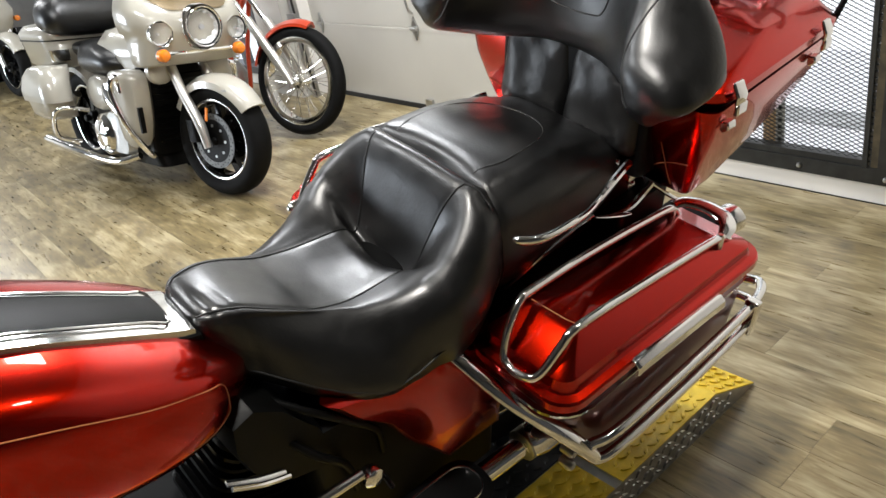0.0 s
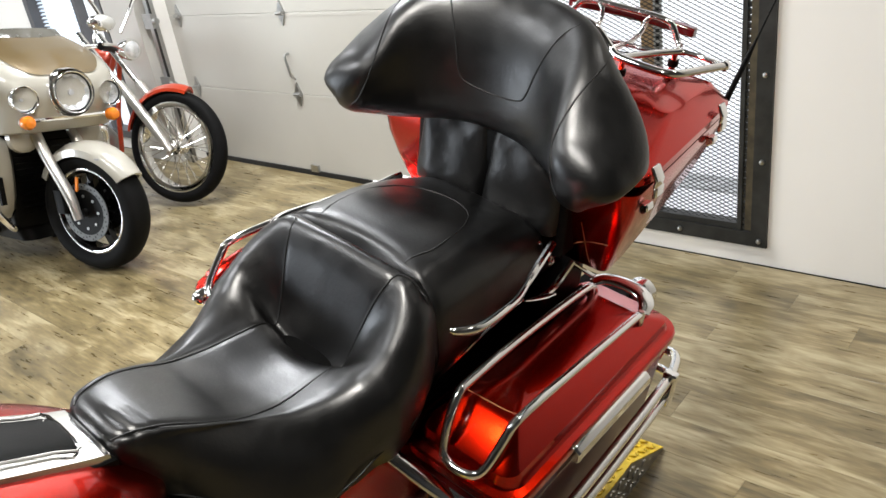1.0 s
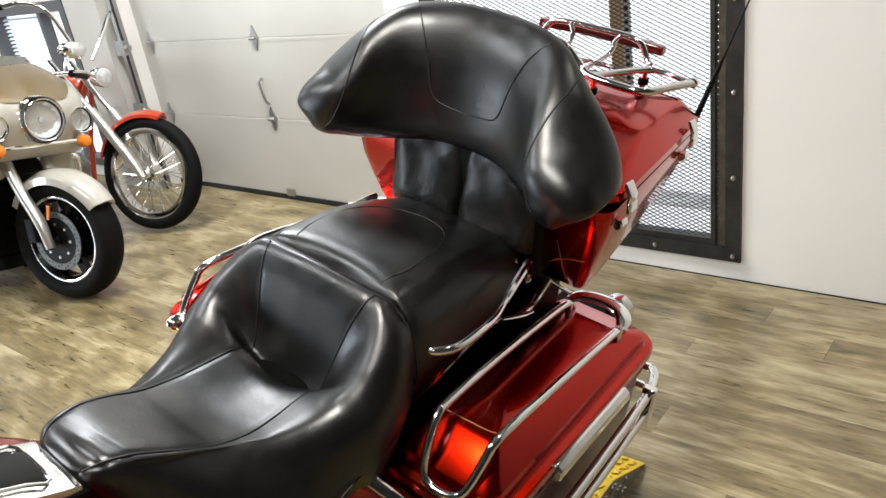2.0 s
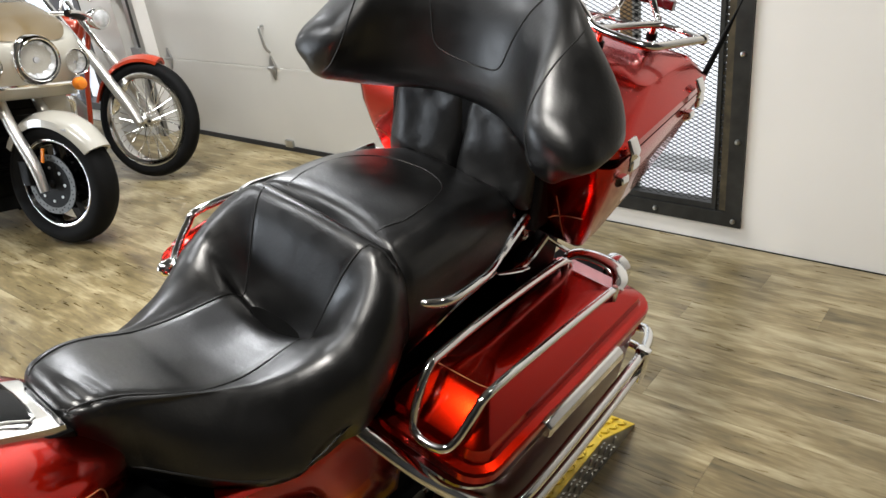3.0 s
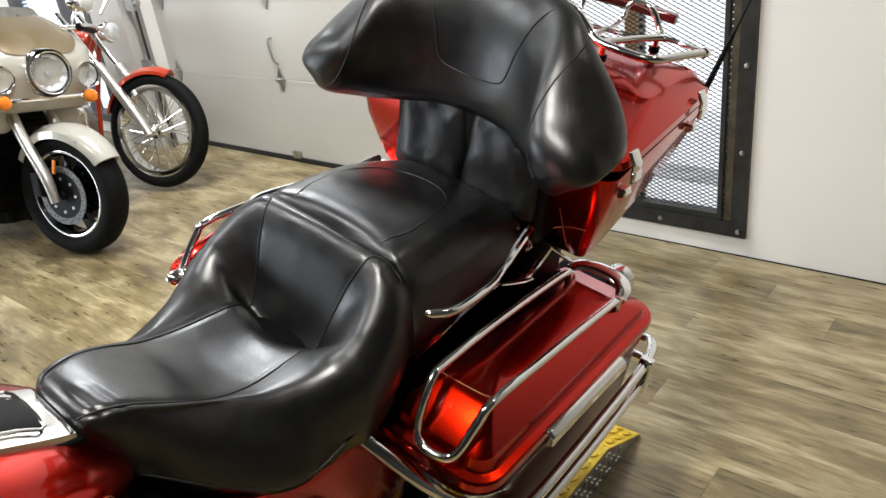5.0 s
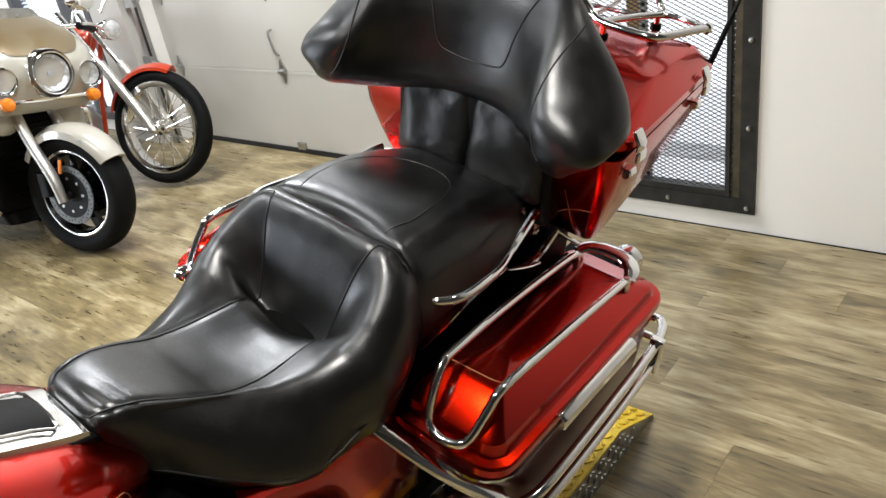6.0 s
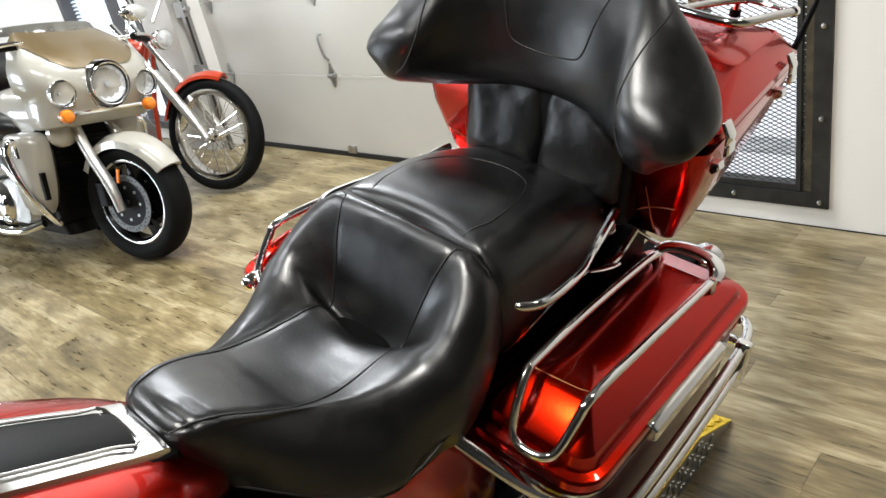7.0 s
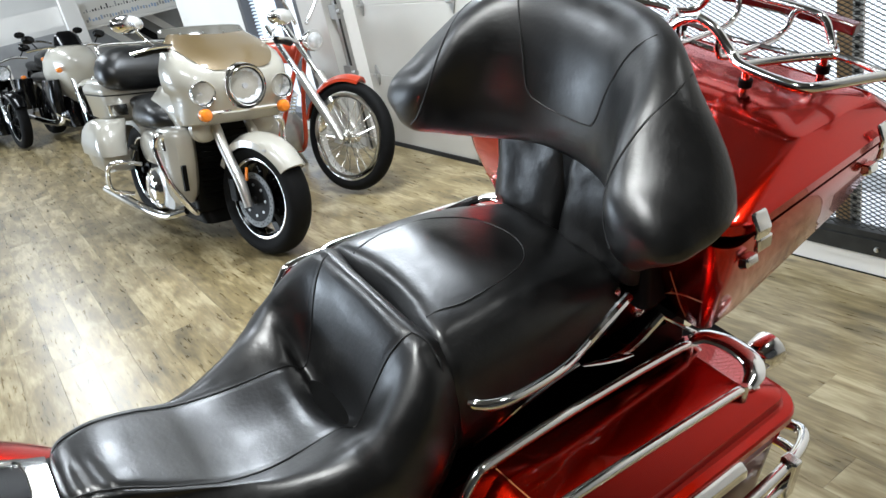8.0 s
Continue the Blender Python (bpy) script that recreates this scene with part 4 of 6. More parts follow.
saddlebag(1)
saddlebag(-1)
for sg in (1, -1):
    fix = (lambda b: b) if sg > 0 else mirrored
    # passenger grab rail and trunk strut
    part("grab_rail", fix(tube([(0.226, 0.632, 0.868), (0.236, 0.640, 0.867), (0.250, 0.662, 0.865), (0.256, 0.70, 0.862), (0.251, 0.78, 0.853), (0.238, 0.832, 0.845), (0.230, 0.868, 0.849)], [0.005, 0.0085, 0.0095, 0.0085, 0.0078, 0.0070, 0.0055], 10, 5)), CHROME, bike, "curved chrome passenger grab rail")
    part("trunk_strut", fix(tube([(0.233, 0.842, 0.838), (0.228, 0.868, 0.846), (0.211, 0.955, 0.860), (0.204, 0.985, 0.862)], [0.005, 0.008, 0.0085, 0.0085], 8, 3)), CHROME, bike, "chrome trunk strut")
    part("trunk_strut", fix(tube([(0.226, 0.930, 0.774), (0.224, 0.960, 0.763), (0.219, 1.00, 0.760), (0.215, 1.035, 0.768), (0.214, 1.066, 0.782)], [0.004, 0.006, 0.0075, 0.008, 0.008], 8, 4)), CHROME, bike, "chrome trunk strut")
    part("release_lever", fix(tube([(0.236, 0.850, 0.812), (0.237, 0.885, 0.797), (0.236, 0.93, 0.778), (0.234, 0.972, 0.760)], [0.003, 0.006, 0.008, 0.004], 10, 4, flat=0.5)), CHROME, bike, "flat chrome release lever")
    part("bracket_plate", fix(prism([(0.985, 0.742), (1.022, 0.806), (1.10, 0.775), (1.127, 0.741), (1.119, 0.69), (1.02, 0.70)], "x", 0.150, 0.158)), RED_DARK, bike, "dark cherry bracket plate", bevel=0.003)
    part("bracket_cap", fix(lathe([(0.158, 0.014), (0.164, 0.014), (0.168, 0.009)], 14, "x", (0, 1.070, 0.748))), CHROME, bike)
    part("bracket_clip", fix(box(0.158, 0.176, 1.035, 1.065, 0.775, 0.812)), CHROME, bike, "chrome bracket clip", bevel=0.004)
    part("bracket_lug", fix(box(0.148, 0.172, 0.972, 1.004, 0.833, 0.851)), CHROME, bike, bevel=0.004)
    part("bracket_stay", fix(tube([(0.214, 1.062, 0.783), (0.232, 1.105, 0.745), (0.250, 1.153, 0.706)], 0.0045, 8, 3)), CHROME, bike)
    part("trim_wire", fix(tube([(0.170, 0.674, 0.692), (0.195, 0.713, 0.737), (0.214, 0.753, 0.779), (0.228, 0.80, 0.806), (0.236, 0.842, 0.822)], 0.0032, 8, 4)), CHROME, bike, "thin chrome trim wire")
    part("fender_strut", fix(loft([rrect(0.115, 0.186, 0.54, 1.14, 0.44, 0.02), rrect(0.115, 0.186, 0.54, 1.14, 0.60, 0.02), rrect(0.115, 0.176, 0.56, 1.12, 0.655, 0.02)])), BLACK, bike, "black fender strut cover")
    # side cover
    cover = [(0.236, 0.716), (0.262, 0.706), (0.30, 0.690), (0.357, 0.676), (0.43, 0.672), (0.51, 0.672), (0.60, 0.59), (0.658, 0.43), (0.656, 0.330), (0.505, 0.335), (0.47, 0.385), (0.404, 0.48), (0.352, 0.574), (0.284, 0.645)]
    cy, cz = 0.45, 0.56
    rings = [[(x, cy + (y - cy) * k, cz + (z - cz) * k) for y, z in cover] for x, k in ((0.13, 0.80), (0.165, 0.95), (0.183, 1.0), (0.191, 0.97), (0.197, 0.88), (0.200, 0.5))]
    sc = part("side_cover", fix(loft(rings)), RED, bike, "candy-red side cover", angle=30)
    part("pinstripe", fix(tube([(0.1975, 0.48, 0.42), (0.1975, 0.55, 0.415), (0.1975, 0.62, 0.405)], 0.0014, 5, 4)), PIN, sc)

# fuel tank and console
TANK = [(-0.46, 0.09, 1.02, 0.86), (-0.42, 0.14, 1.05, 0.82), (-0.33, 0.172, 1.057, 0.78), (-0.22, 0.186, 1.040, 0.755), (-0.10, 0.187, 0.992, 0.735), (0.0, 0.177, 0.937, 0.72), (0.08, 0.155, 0.888, 0.72), (0.13, 0.126, 0.852, 0.735), (0.165, 0.096, 0.82, 0.755), (0.18, 0.06, 0.80, 0.77)]
rings = []
for i in range(41):
    y = TANK[0][0] + (TANK[-1][0] - TANK[0][0]) * i / 40
    w, c, zb = smooth_profile(TANK, y)
    mid = zb + (c - zb) * 0.42
    ring = []
    for k in range(36):
        t = 2 * math.pi * k / 36
        co, si = math.cos(t), math.sin(t)
        h = (c - mid) if si > 0 else (mid - zb)
        ring.append((w * math.copysign(abs(co) ** 0.60, co), y, mid + h * math.copysign(abs(si) ** 0.50, si)))
    rings.append(ring)
tank = part("fuel_tank", loft(rings), RED, bike, "glossy candy-red fuel tank", angle=60)
CON = [(-0.42, 0.05, 1.066), (-0.38, 0.072, 1.070), (-0.30, 0.076, 1.066), (-0.20, 0.074, 1.042), (-0.10, 0.072, 0.997), (0.0, 0.069, 0.942), (0.08, 0.064, 0.895), (0.115, 0.061, 0.875)]


def console_strip(inset, lift, drop, y0, y1, n=24):
    rings = []
    for i in range(n + 1):
        y = y0 + (y1 - y0) * i / n
        w, z = smooth_profile(CON, y)
        w -= inset
        rings.append([(-w, y, z - drop), (-w * 0.96, y, z + lift - 0.004), (-w * 0.6, y, z + lift), (w * 0.6, y, z + lift), (w * 0.96, y, z + lift - 0.004), (w, y, z - drop)])
    return loft(rings)


con = part("console", console_strip(0.0, 0.006, 0.02, -0.42, 0.118), CHROME, tank, "chrome tank console")
part("console_panel", console_strip(0.024, 0.012, -0.004, -0.20, 0.094), BLACK, con, "gloss black console insert")
edge = [(sg * (smooth_profile(CON, y)[0] - 0.022), y, smooth_profile(CON, y)[1] + 0.010) for sg, ys in ((1, (-0.2, -0.1, 0.0, 0.06, 0.09)), (-1, (0.09, 0.06, 0.0, -0.1, -0.2))) for y in ys]
part("console_bezel", tube(edge, 0.0026, 8, 3, closed=True), CHROME, con)
part("console_gasket", console_strip(-0.006, -0.006, 0.03, -0.42, 0.124), BLACK, con)
for sg in (1, -1):
    def tank_side(y, t):
        w, c, zb = smooth_profile(TANK, y)
        mid = zb + (c - zb) * 0.42
        co, si = math.cos(t), math.sin(t)
        h = (c - mid) if si > 0 else (mid - zb)
        return Vector((sg * w * abs(co) ** 0.60, y, mid + h * math.copysign(abs(si) ** 0.50, si)))

    part("pinstripe", tube([tank_side(y, radians(t)) for y, t in ((-0.30, 30), (-0.2, 27), (-0.1, 24), (0.0, 20), (0.08, 17), (0.11, 12), (0.112, 0), (0.10, -8), (0.04, -12), (-0.1, -18), (-0.25, -24))], 0.0010, 5, 5), PIN, tank)

# lower body: engine, frame, wheels, exhaust, footboards
part("frame", tube([(0, -0.62, 0.93), (0, -0.45, 0.72), (0, -0.30, 0.40), (0, -0.20, 0.20), (0, 0.10, 0.18), (0, 0.45, 0.20), (0, 0.60, 0.40), (0, 0.62, 0.66), (0, 0.20, 0.70), (0, -0.45, 0.84)], 0.022, 8, 4), BLACK, bike)
part("battery_box", loft([rrect(-0.165, 0.165, 0.20, 0.68, 0.20, 0.04), rrect(-0.165, 0.165, 0.20, 0.68, 0.62, 0.04)]), BLACK, bike, "black battery box and frame covers")
part("seat_pan", loft([rrect(-0.11, 0.11, 0.24, 1.06, 0.62, 0.05), rrect(-0.13, 0.13, 0.30, 1.08, 0.765, 0.05)]), BLACK, bike)
part("engine", loft([rrect(-0.16, 0.16, -0.30, 0.26, 0.17, 0.06), rrect(-0.18, 0.18, -0.32, 0.30, 0.26, 0.06), rrect(-0.15, 0.15, -0.26, 0.28, 0.40, 0.05)]), BLACK, bike, "black engine cases")
for y, tilt in ((-0.14, -22), (0.10, 22)):
    for k in range(9):
        bm = loft([rrect(-0.095, 0.095, -0.085, 0.085, 0, 0.04), rrect(-0.095, 0.095, -0.085, 0.085, 0.007, 0.04)])
        move(bm, pose(0, y, 0.40, -tilt, 0, 0) @ pose(0, 0, 0.02 + k * 0.022))
        part("cooling_fin", bm, BLACK_GLOSS if k % 2 else BLACK, bike)
    bm = loft([rrect(-0.085, 0.085, -0.07, 0.07, 0, 0.04), rrect(-0.085, 0.085, -0.07, 0.07, 0.24, 0.04)])
    move(bm, pose(0, y, 0.36, -tilt, 0, 0))
    part("cylinder", bm, BLACK, bike)
part("air_box", loft([[(x, y, z) for y, z in ((0.09, 0.76), (0.13, 0.775), (0.18, 0.735), (0.24, 0.64), (0.262, 0.575), (0.245, 0.525), (0.17, 0.55), (0.105, 0.63), (0.085, 0.70))] for x in (0.04, 0.145)] +
                     [[(0.165, 0.165 + (y - 0.165) * 0.92, 0.655 + (z - 0.655) * 0.92) for y, z in ((0.09, 0.76), (0.13, 0.775), (0.18, 0.735), (0.24, 0.64), (0.262, 0.575), (0.245, 0.525), (0.17, 0.55), (0.105, 0.63), (0.085, 0.70))]]), BLACK, bike, "black cover below the seat", angle=30)
part("lower_frame_cover", loft([rrect(-0.17, 0.17, -0.60, 0.24, 0.10, 0.05), rrect(-0.17, 0.17, -0.60, 0.24, 0.42, 0.05)]), BLACK, bike, "black lower engine cases")
part("primary_cover", loft([[(x, 0.02 + 0.26 * k * math.cos(t), 0.27 + 0.10 * k * math.sin(t)) for t in (2 * math.pi * i / 28 for i in range(28))] for x, k in ((0.14, 1.0), (0.215, 1.0), (0.235, 0.92), (0.24, 0.5))]), BLACK_GLOSS, bike, "black primary cover")
part("shift_rod", tube([(0.25, 0.02, 0.60), (0.25, 0.184, 0.586), (0.25, 0.255, 0.58)], 0.010, 10, 3), CHROME, bike, "chrome shifter rod")
part("shift_joint", lathe([(0.235, 0.012), (0.245, 0.020), (0.262, 0.020), (0.27, 0.010)], 14, "x", (0, 0.272, 0.562)), CHROME, bike)
part("shift_link", tube([(0.25, 0.272, 0.562), (0.245, 0.30, 0.53), (0.24, 0.32, 0.47)], 0.006, 8, 3), CHROME, bike)
part("cable_guide", tube([(0.19, 0.055, 0.685), (0.20, 0.10, 0.664), (0.20, 0.145, 0.644)], 0.007, 8, 2, flat=0.5), CHROME, bike, "chrome cable guide")
part("cable_guide", tube([(0.195, 0.06, 0.672), (0.205, 0.105, 0.650), (0.205, 0.150, 0.630)], 0.005, 8, 2), CHROME, bike)
part("hose", tube([(0.12, 0.16, 0.74), (0.17, 0.22, 0.70), (0.185, 0.28, 0.64), (0.18, 0.34, 0.56), (0.16, 0.36, 0.46)], 0.007, 10, 4), BLACK, bike, "black rubber hose")
part("hose", tube([(0.10, 0.14, 0.70), (0.18, 0.20, 0.62), (0.19, 0.26, 0.54), (0.18, 0.28, 0.44)], 0.008, 10, 4), BLACK, bike)
fb = part("passenger_footboard", loft([rrect(0.235, 0.345, 0.30, 0.50, 0.375, 0.05), rrect(0.23, 0.35, 0.295, 0.505, 0.395, 0.05), rrect(0.24, 0.34, 0.305, 0.495, 0.402, 0.045)]), BLACK, bike, "black rubber passenger footboard")
part("footboard_trim", tube([(x, y, 0.403) for x, y, _ in rrect(0.25, 0.33, 0.315, 0.485, 0, 0.035)], 0.0022, 6, 1, closed=True), CHROME, fb)
part("exhaust", tube([(0.20, 0.40, 0.23), (0.23, 0.55, 0.26), (0.25, 0.66, 0.29), (0.255, 0.70, 0.30)], 0.024, 14, 4), CHROME, bike, "chrome exhaust pipe")
part("muffler", tube([(0.255, 0.66, 0.295), (0.26, 0.70, 0.30), (0.262, 0.85, 0.30), (0.265, 1.30, 0.27)], [0.026, 0.042, 0.046, 0.046], 16, 5), CHROME, bike, "chrome muffler")
part("exhaust_clamp", lathe([(0.655, 0.030), (0.66, 0.038), (0.69, 0.038), (0.695, 0.03)], 16, "y", (0.253, 0, 0.295)), STEEL, bike)
part("rear_fender", loft([[(x, 0.86 + r * math.cos(t), 0.33 + r * math.sin(t)) for x, r in ((-0.13, 0.30), (-0.12, 0.375), (-0.06, 0.405), (0.06, 0.405), (0.12, 0.375), (0.13, 0.30))] for t in (radians(a) for a in range(-5, 166, 10))], closed=False), RED_DARK, bike, "dark red rear fender")
part("tail_lamp", lathe([(1.265, 0.012), (1.272, 0.026), (1.285, 0.033), (1.318, 0.036), (1.322, 0.030)], 20, "y", (0.291, 0, 0.607)), CHROME, bike, "chrome-cased turn lamp")
part("lamp_bracket", loft([rrect(0.16, 0.280, 1.20, 1.280, 0.590, 0.015), rrect(0.16, 0.280, 1.20, 1.280, 0.622, 0.015)]), BLACK, bike, "black lamp bracket")
part("bar_end", lathe([(0.526, 0.003), (0.530, 0.012), (0.540, 0.0175), (0.570, 0.0175), (0.578, 0.010)], 18, "y", (-0.382, 0, 0.664)), CHROME, bike, "chrome bullet end")


def wheel(parent, cy, radius, width, spokes=0, name="wheel", mag=True, turn=None, rim_material=None, stripe=True):
    """A wheel whose axle lies along x at y = cy, resting on z = 0."""
    c = (0, cy, radius)
    put = (lambda b: b) if turn is None else (lambda b: move(b, turn))
    hw, rr = width / 2, radius * (0.70 if mag else 0.79)
    prof = [(-hw * 0.75, rr), (-hw * 0.95, rr + 0.02), (-hw, (rr + radius) / 2), (-hw * 0.92, radius - 0.022), (-hw * 0.55, radius - 0.005), (0, radius), (hw * 0.55, radius - 0.005), (hw * 0.92, radius - 0.022), (hw, (rr + radius) / 2), (hw * 0.95, rr + 0.02), (hw * 0.75, rr), (hw * 0.6, rr - 0.006), (-hw * 0.6, rr - 0.006), (-hw * 0.75, rr)]
    w = part(name, put(lathe(prof, 48, "x", c)), RUBBER, parent, "black rubber tyre", angle=50)
    if mag:
        part("rim", put(lathe([(-hw * 0.72, rr - 0.012), (-hw * 0.74, rr + 0.004), (-hw * 0.60, rr + 0.003), (hw * 0.60, rr + 0.003), (hw * 0.74, rr + 0.004), (hw * 0.72, rr - 0.012), (hw * 0.5, rr - 0.026), (-hw * 0.5, rr - 0.026), (-hw * 0.72, rr - 0.012)], 48, "x", c)), BLACK_GLOSS, w)
        if stripe:
            for sg in (1, -1):
                part("rim_stripe", put(lathe([(sg * hw * 0.745, rr - 0.012), (sg * hw * 0.765, rr - 0.010), (sg * hw * 0.765, rr + 0.002), (sg * hw * 0.745, rr + 0.004), (sg * hw * 0.745, rr - 0.012)], 48, "x", c)), CHROME, w, "polished rim edge")
        for k in range(7):
            b = loft([[(x * f, y, z) for x, y in ((-0.022, -0.022), (0.022, -0.022), (0.022, 0.022), (-0.022, 0.022))] for f, z in ((1.0, 0.03), (0.7, rr - 0.02))])
            move(b, Matrix.Translation(c) @ Matrix.Rotation(2 * math.pi * k / 7, 4, "X"))
            part("spoke", put(b), BLACK_GLOSS, w)
    else:
        part("rim", put(lathe([(-hw * 0.80, rr - 0.030), (-hw * 0.85, rr - 0.012), (-hw * 0.80, rr + 0.006), (-hw * 0.5, rr + 0.002), (hw * 0.5, rr + 0.002), (hw * 0.80, rr + 0.006), (hw * 0.85, rr - 0.012), (hw * 0.80, rr - 0.030), (hw * 0.4, rr - 0.034), (-hw * 0.4, rr - 0.034), (-hw * 0.80, rr - 0.030)], 56, "x", c)), rim_material or CHROME, w, "chrome rim")
        for k in range(spokes):
            a = 2 * math.pi * k / spokes
            b2 = a + (0.55 if (k // 2) % 2 else -0.55)
            sg = 1 if k % 2 else -1
            b = tube([(sg * 0.035, 0.032 * math.cos(b2), 0.032 * math.sin(b2)), (sg * 0.008, (rr - 0.02) * math.cos(a), (rr - 0.02) * math.sin(a))], 0.0022, 6, 1)
            move(b, Matrix.Translation(c))
            part("spoke", put(b), CHROME, w)
    part("hub", put(lathe([(-0.085, 0.014), (-0.08, 0.022), (-0.05, 0.024), (-0.045, 0.045), (0.045, 0.045), (0.05, 0.024), (0.08, 0.022), (0.085, 0.014)], 24, "x", c)), CHROME if not mag else BLACK, w)
    return w


def brake_disc(parent, cy, radius, x, r=0.15, turn=None):
    put = (lambda b: b) if turn is None else (lambda b: move(b, turn))
    d = part("brake_disc", put(lathe([(x - 0.003, r * 0.79), (x - 0.003, r), (x + 0.003, r), (x + 0.003, r * 0.79), (x - 0.003, r * 0.79)], 40, "x", (0, cy, radius))), DISC, parent, "drilled steel brake disc")
    for k in range(40):
        a = 2 * math.pi * k / 40
        rr = r * (0.84, 0.89, 0.94)[k % 3]
        part("disc_hole", put(lathe([(x - 0.0036, 0.0045), (x + 0.0036, 0.0045)], 6, "x", (0, cy + rr * math.cos(a), radius + rr * math.sin(a)))), BLACK, d)
    part("disc_carrier", put(lathe([(x - 0.002, 0.03), (x - 0.002, r * 0.80), (x + 0.002, r * 0.80), (x + 0.002, 0.03)], 24, "x", (0, cy, radius))), BLACK, d)
    for k in range(8):
        a = 2 * math.pi * k / 8
        part("disc_bolt", put(lathe([(x - 0.006, 0.008), (x + 0.006, 0.008)], 8, "x", (0, cy + r * 0.56 * math.cos(a), radius + r * 0.56 * math.sin(a)))), STEEL, d)
    return d


wheel(bike, 0.86, 0.325, 0.15, name="rear_wheel")
wheel(bike, -0.76, 0.325, 0.13, name="front_wheel")
part("side_stand", tube([(0.10, -0.05, 0.18), (0.16, -0.08, 0.08), (0.205, -0.10, -0.034)], [0.012, 0.012, 0.014], 8, 3), BLACK, bike)
for sg in (1, -1):
    part("fork", tube([(sg * 0.10, -0.76, 0.325), (sg * 0.10, -0.62, 0.70), (sg * 0.10, -0.55, 0.92)], 0.025, 12, 2), CHROME, bike)


# ---- the white touring motorcycle ----
def arc_fender(radius, a0, a1, hw, cy, cz, n=14, lip=0.05):
    rings = []
    for i in range(n + 1):
        t = radians(a0 + (a1 - a0) * i / n)
        taper = 0.75 + 0.25 * math.sin(math.pi * (i + 0.8) / (n + 1.6))
        ring = []
        for x, dr in ((-1.0, -lip), (-0.97, -lip * 0.35), (-0.75, -0.005), (-0.4, 0.012), (0, 0.017), (0.4, 0.012), (0.75, -0.005), (0.97, -lip * 0.35), (1.0, -lip), (0.92, -lip), (0.7, -0.018), (0, -0.0), (-0.7, -0.018), (-0.92, -lip)):
            r = radius + dr
            ring.append((x * hw * taper, cy - r * math.cos(t), cz + r * math.sin(t)))
        rings.append(ring)
    return loft(rings)


def shell(rows, n=22, back=True):
    """Rounded-front body from rows of (z, half width, y front, y back, squareness)."""
    rings = []
    for z, hw, yf, yb, sq in rows:
        ring = []
        for k in range(n + 1):
            t = math.pi * k / n
            ring.append((hw * math.copysign(abs(math.cos(t)) ** sq, math.cos(t)), yb + (yf - yb) * math.sin(t) ** sq, z))
        rings.append(ring)
    return loft(rings)


def headlight(parent, x, y, z, r, tilt=0):
    c = (x, y, z)
    h = part("headlight", lathe([(0.05, r * 0.7), (0.02, r * 1.0), (0.0, r * 1.04), (-0.02, r * 1.07), (-0.027, r * 1.04), (-0.024, r * 0.99), (-0.008, r * 0.97), (0.05, r * 0.7)], 32, "y", c), CHROME, parent, "chrome headlight rim")
    part("bezel", lathe([(-0.016, r * 1.0), (-0.012, r * 0.93), (-0.004, r * 0.91), (-0.004, r * 1.0), (-0.016, r * 1.0)], 32, "y", c), BLACK, h, "dark inner ring")
    rings = []
    for d, q in ((-0.008, 0.935), (0.012, 0.86), (0.030, 0.70), (0.044, 0.48), (0.052, 0.26), (0.054, 0.04)):
        ring = []
        for k in range(72):
            a = 2 * math.pi * k / 72
            flute = (0.0035 if (k // 3) % 2 else -0.0035) * min(1.0, q * 1.6)
            ring.append((x + r * q * math.cos(a), y + d + flute, z + r * q * math.sin(a)))
        rings.append(ring)
    part("reflector", loft(rings, cap=False), LENS, h, "fluted chrome reflector", smooth=False)
    part("lens", lathe([(-0.014, r * 0.93), (-0.020, r * 0.62), (-0.023, 0.002), (-0.021, 0.002), (-0.018, r * 0.62), (-0.012, r * 0.93), (-0.014, r * 0.93)], 32, "y", c), CLEAR, h, "clear domed lens").visible_shadow = False
    part("bulb", lathe([(0.004, 0.002), (0.006, r * 0.15), (0.052, r * 0.17)], 14, "y", c), GREY, h)
    return h


NOSE = [(0.735, 0.285, 0.03, 0.15, 0.70), (0.745, 0.297, -0.005, 0.16, 0.68), (0.8, 0.300, -0.035, 0.18, 0.66), (0.86, 0.302, -0.055, 0.19, 0.66), (0.9, 0.306, -0.066, 0.20, 0.66), (0.915, 0.327, -0.068, 0.20, 0.68), (0.96, 0.339, -0.072, 0.20, 0.7),
        (1.005, 0.342, -0.062, 0.20, 0.73), (1.04, 0.339, -0.035, 0.20, 0.75), (1.08, 0.327, 0.01, 0.20, 0.78), (1.12, 0.301, 0.07, 0.24, 0.82), (1.155, 0.267, 0.14, 0.27, 0.86), (1.185, 0.234, 0.2, 0.30, 0.9), (1.205, 0.214, 0.25, 0.33, 1)]


def fairing_at(z, a, proud=0.0):
    hw, yf, yb, sq = smooth_profile(NOSE, z)
    return ((hw + proud) * math.copysign(abs(math.cos(a)) ** sq, math.cos(a)), yb + (yf - proud - yb) * math.sin(a) ** sq, z + proud * 0.7)


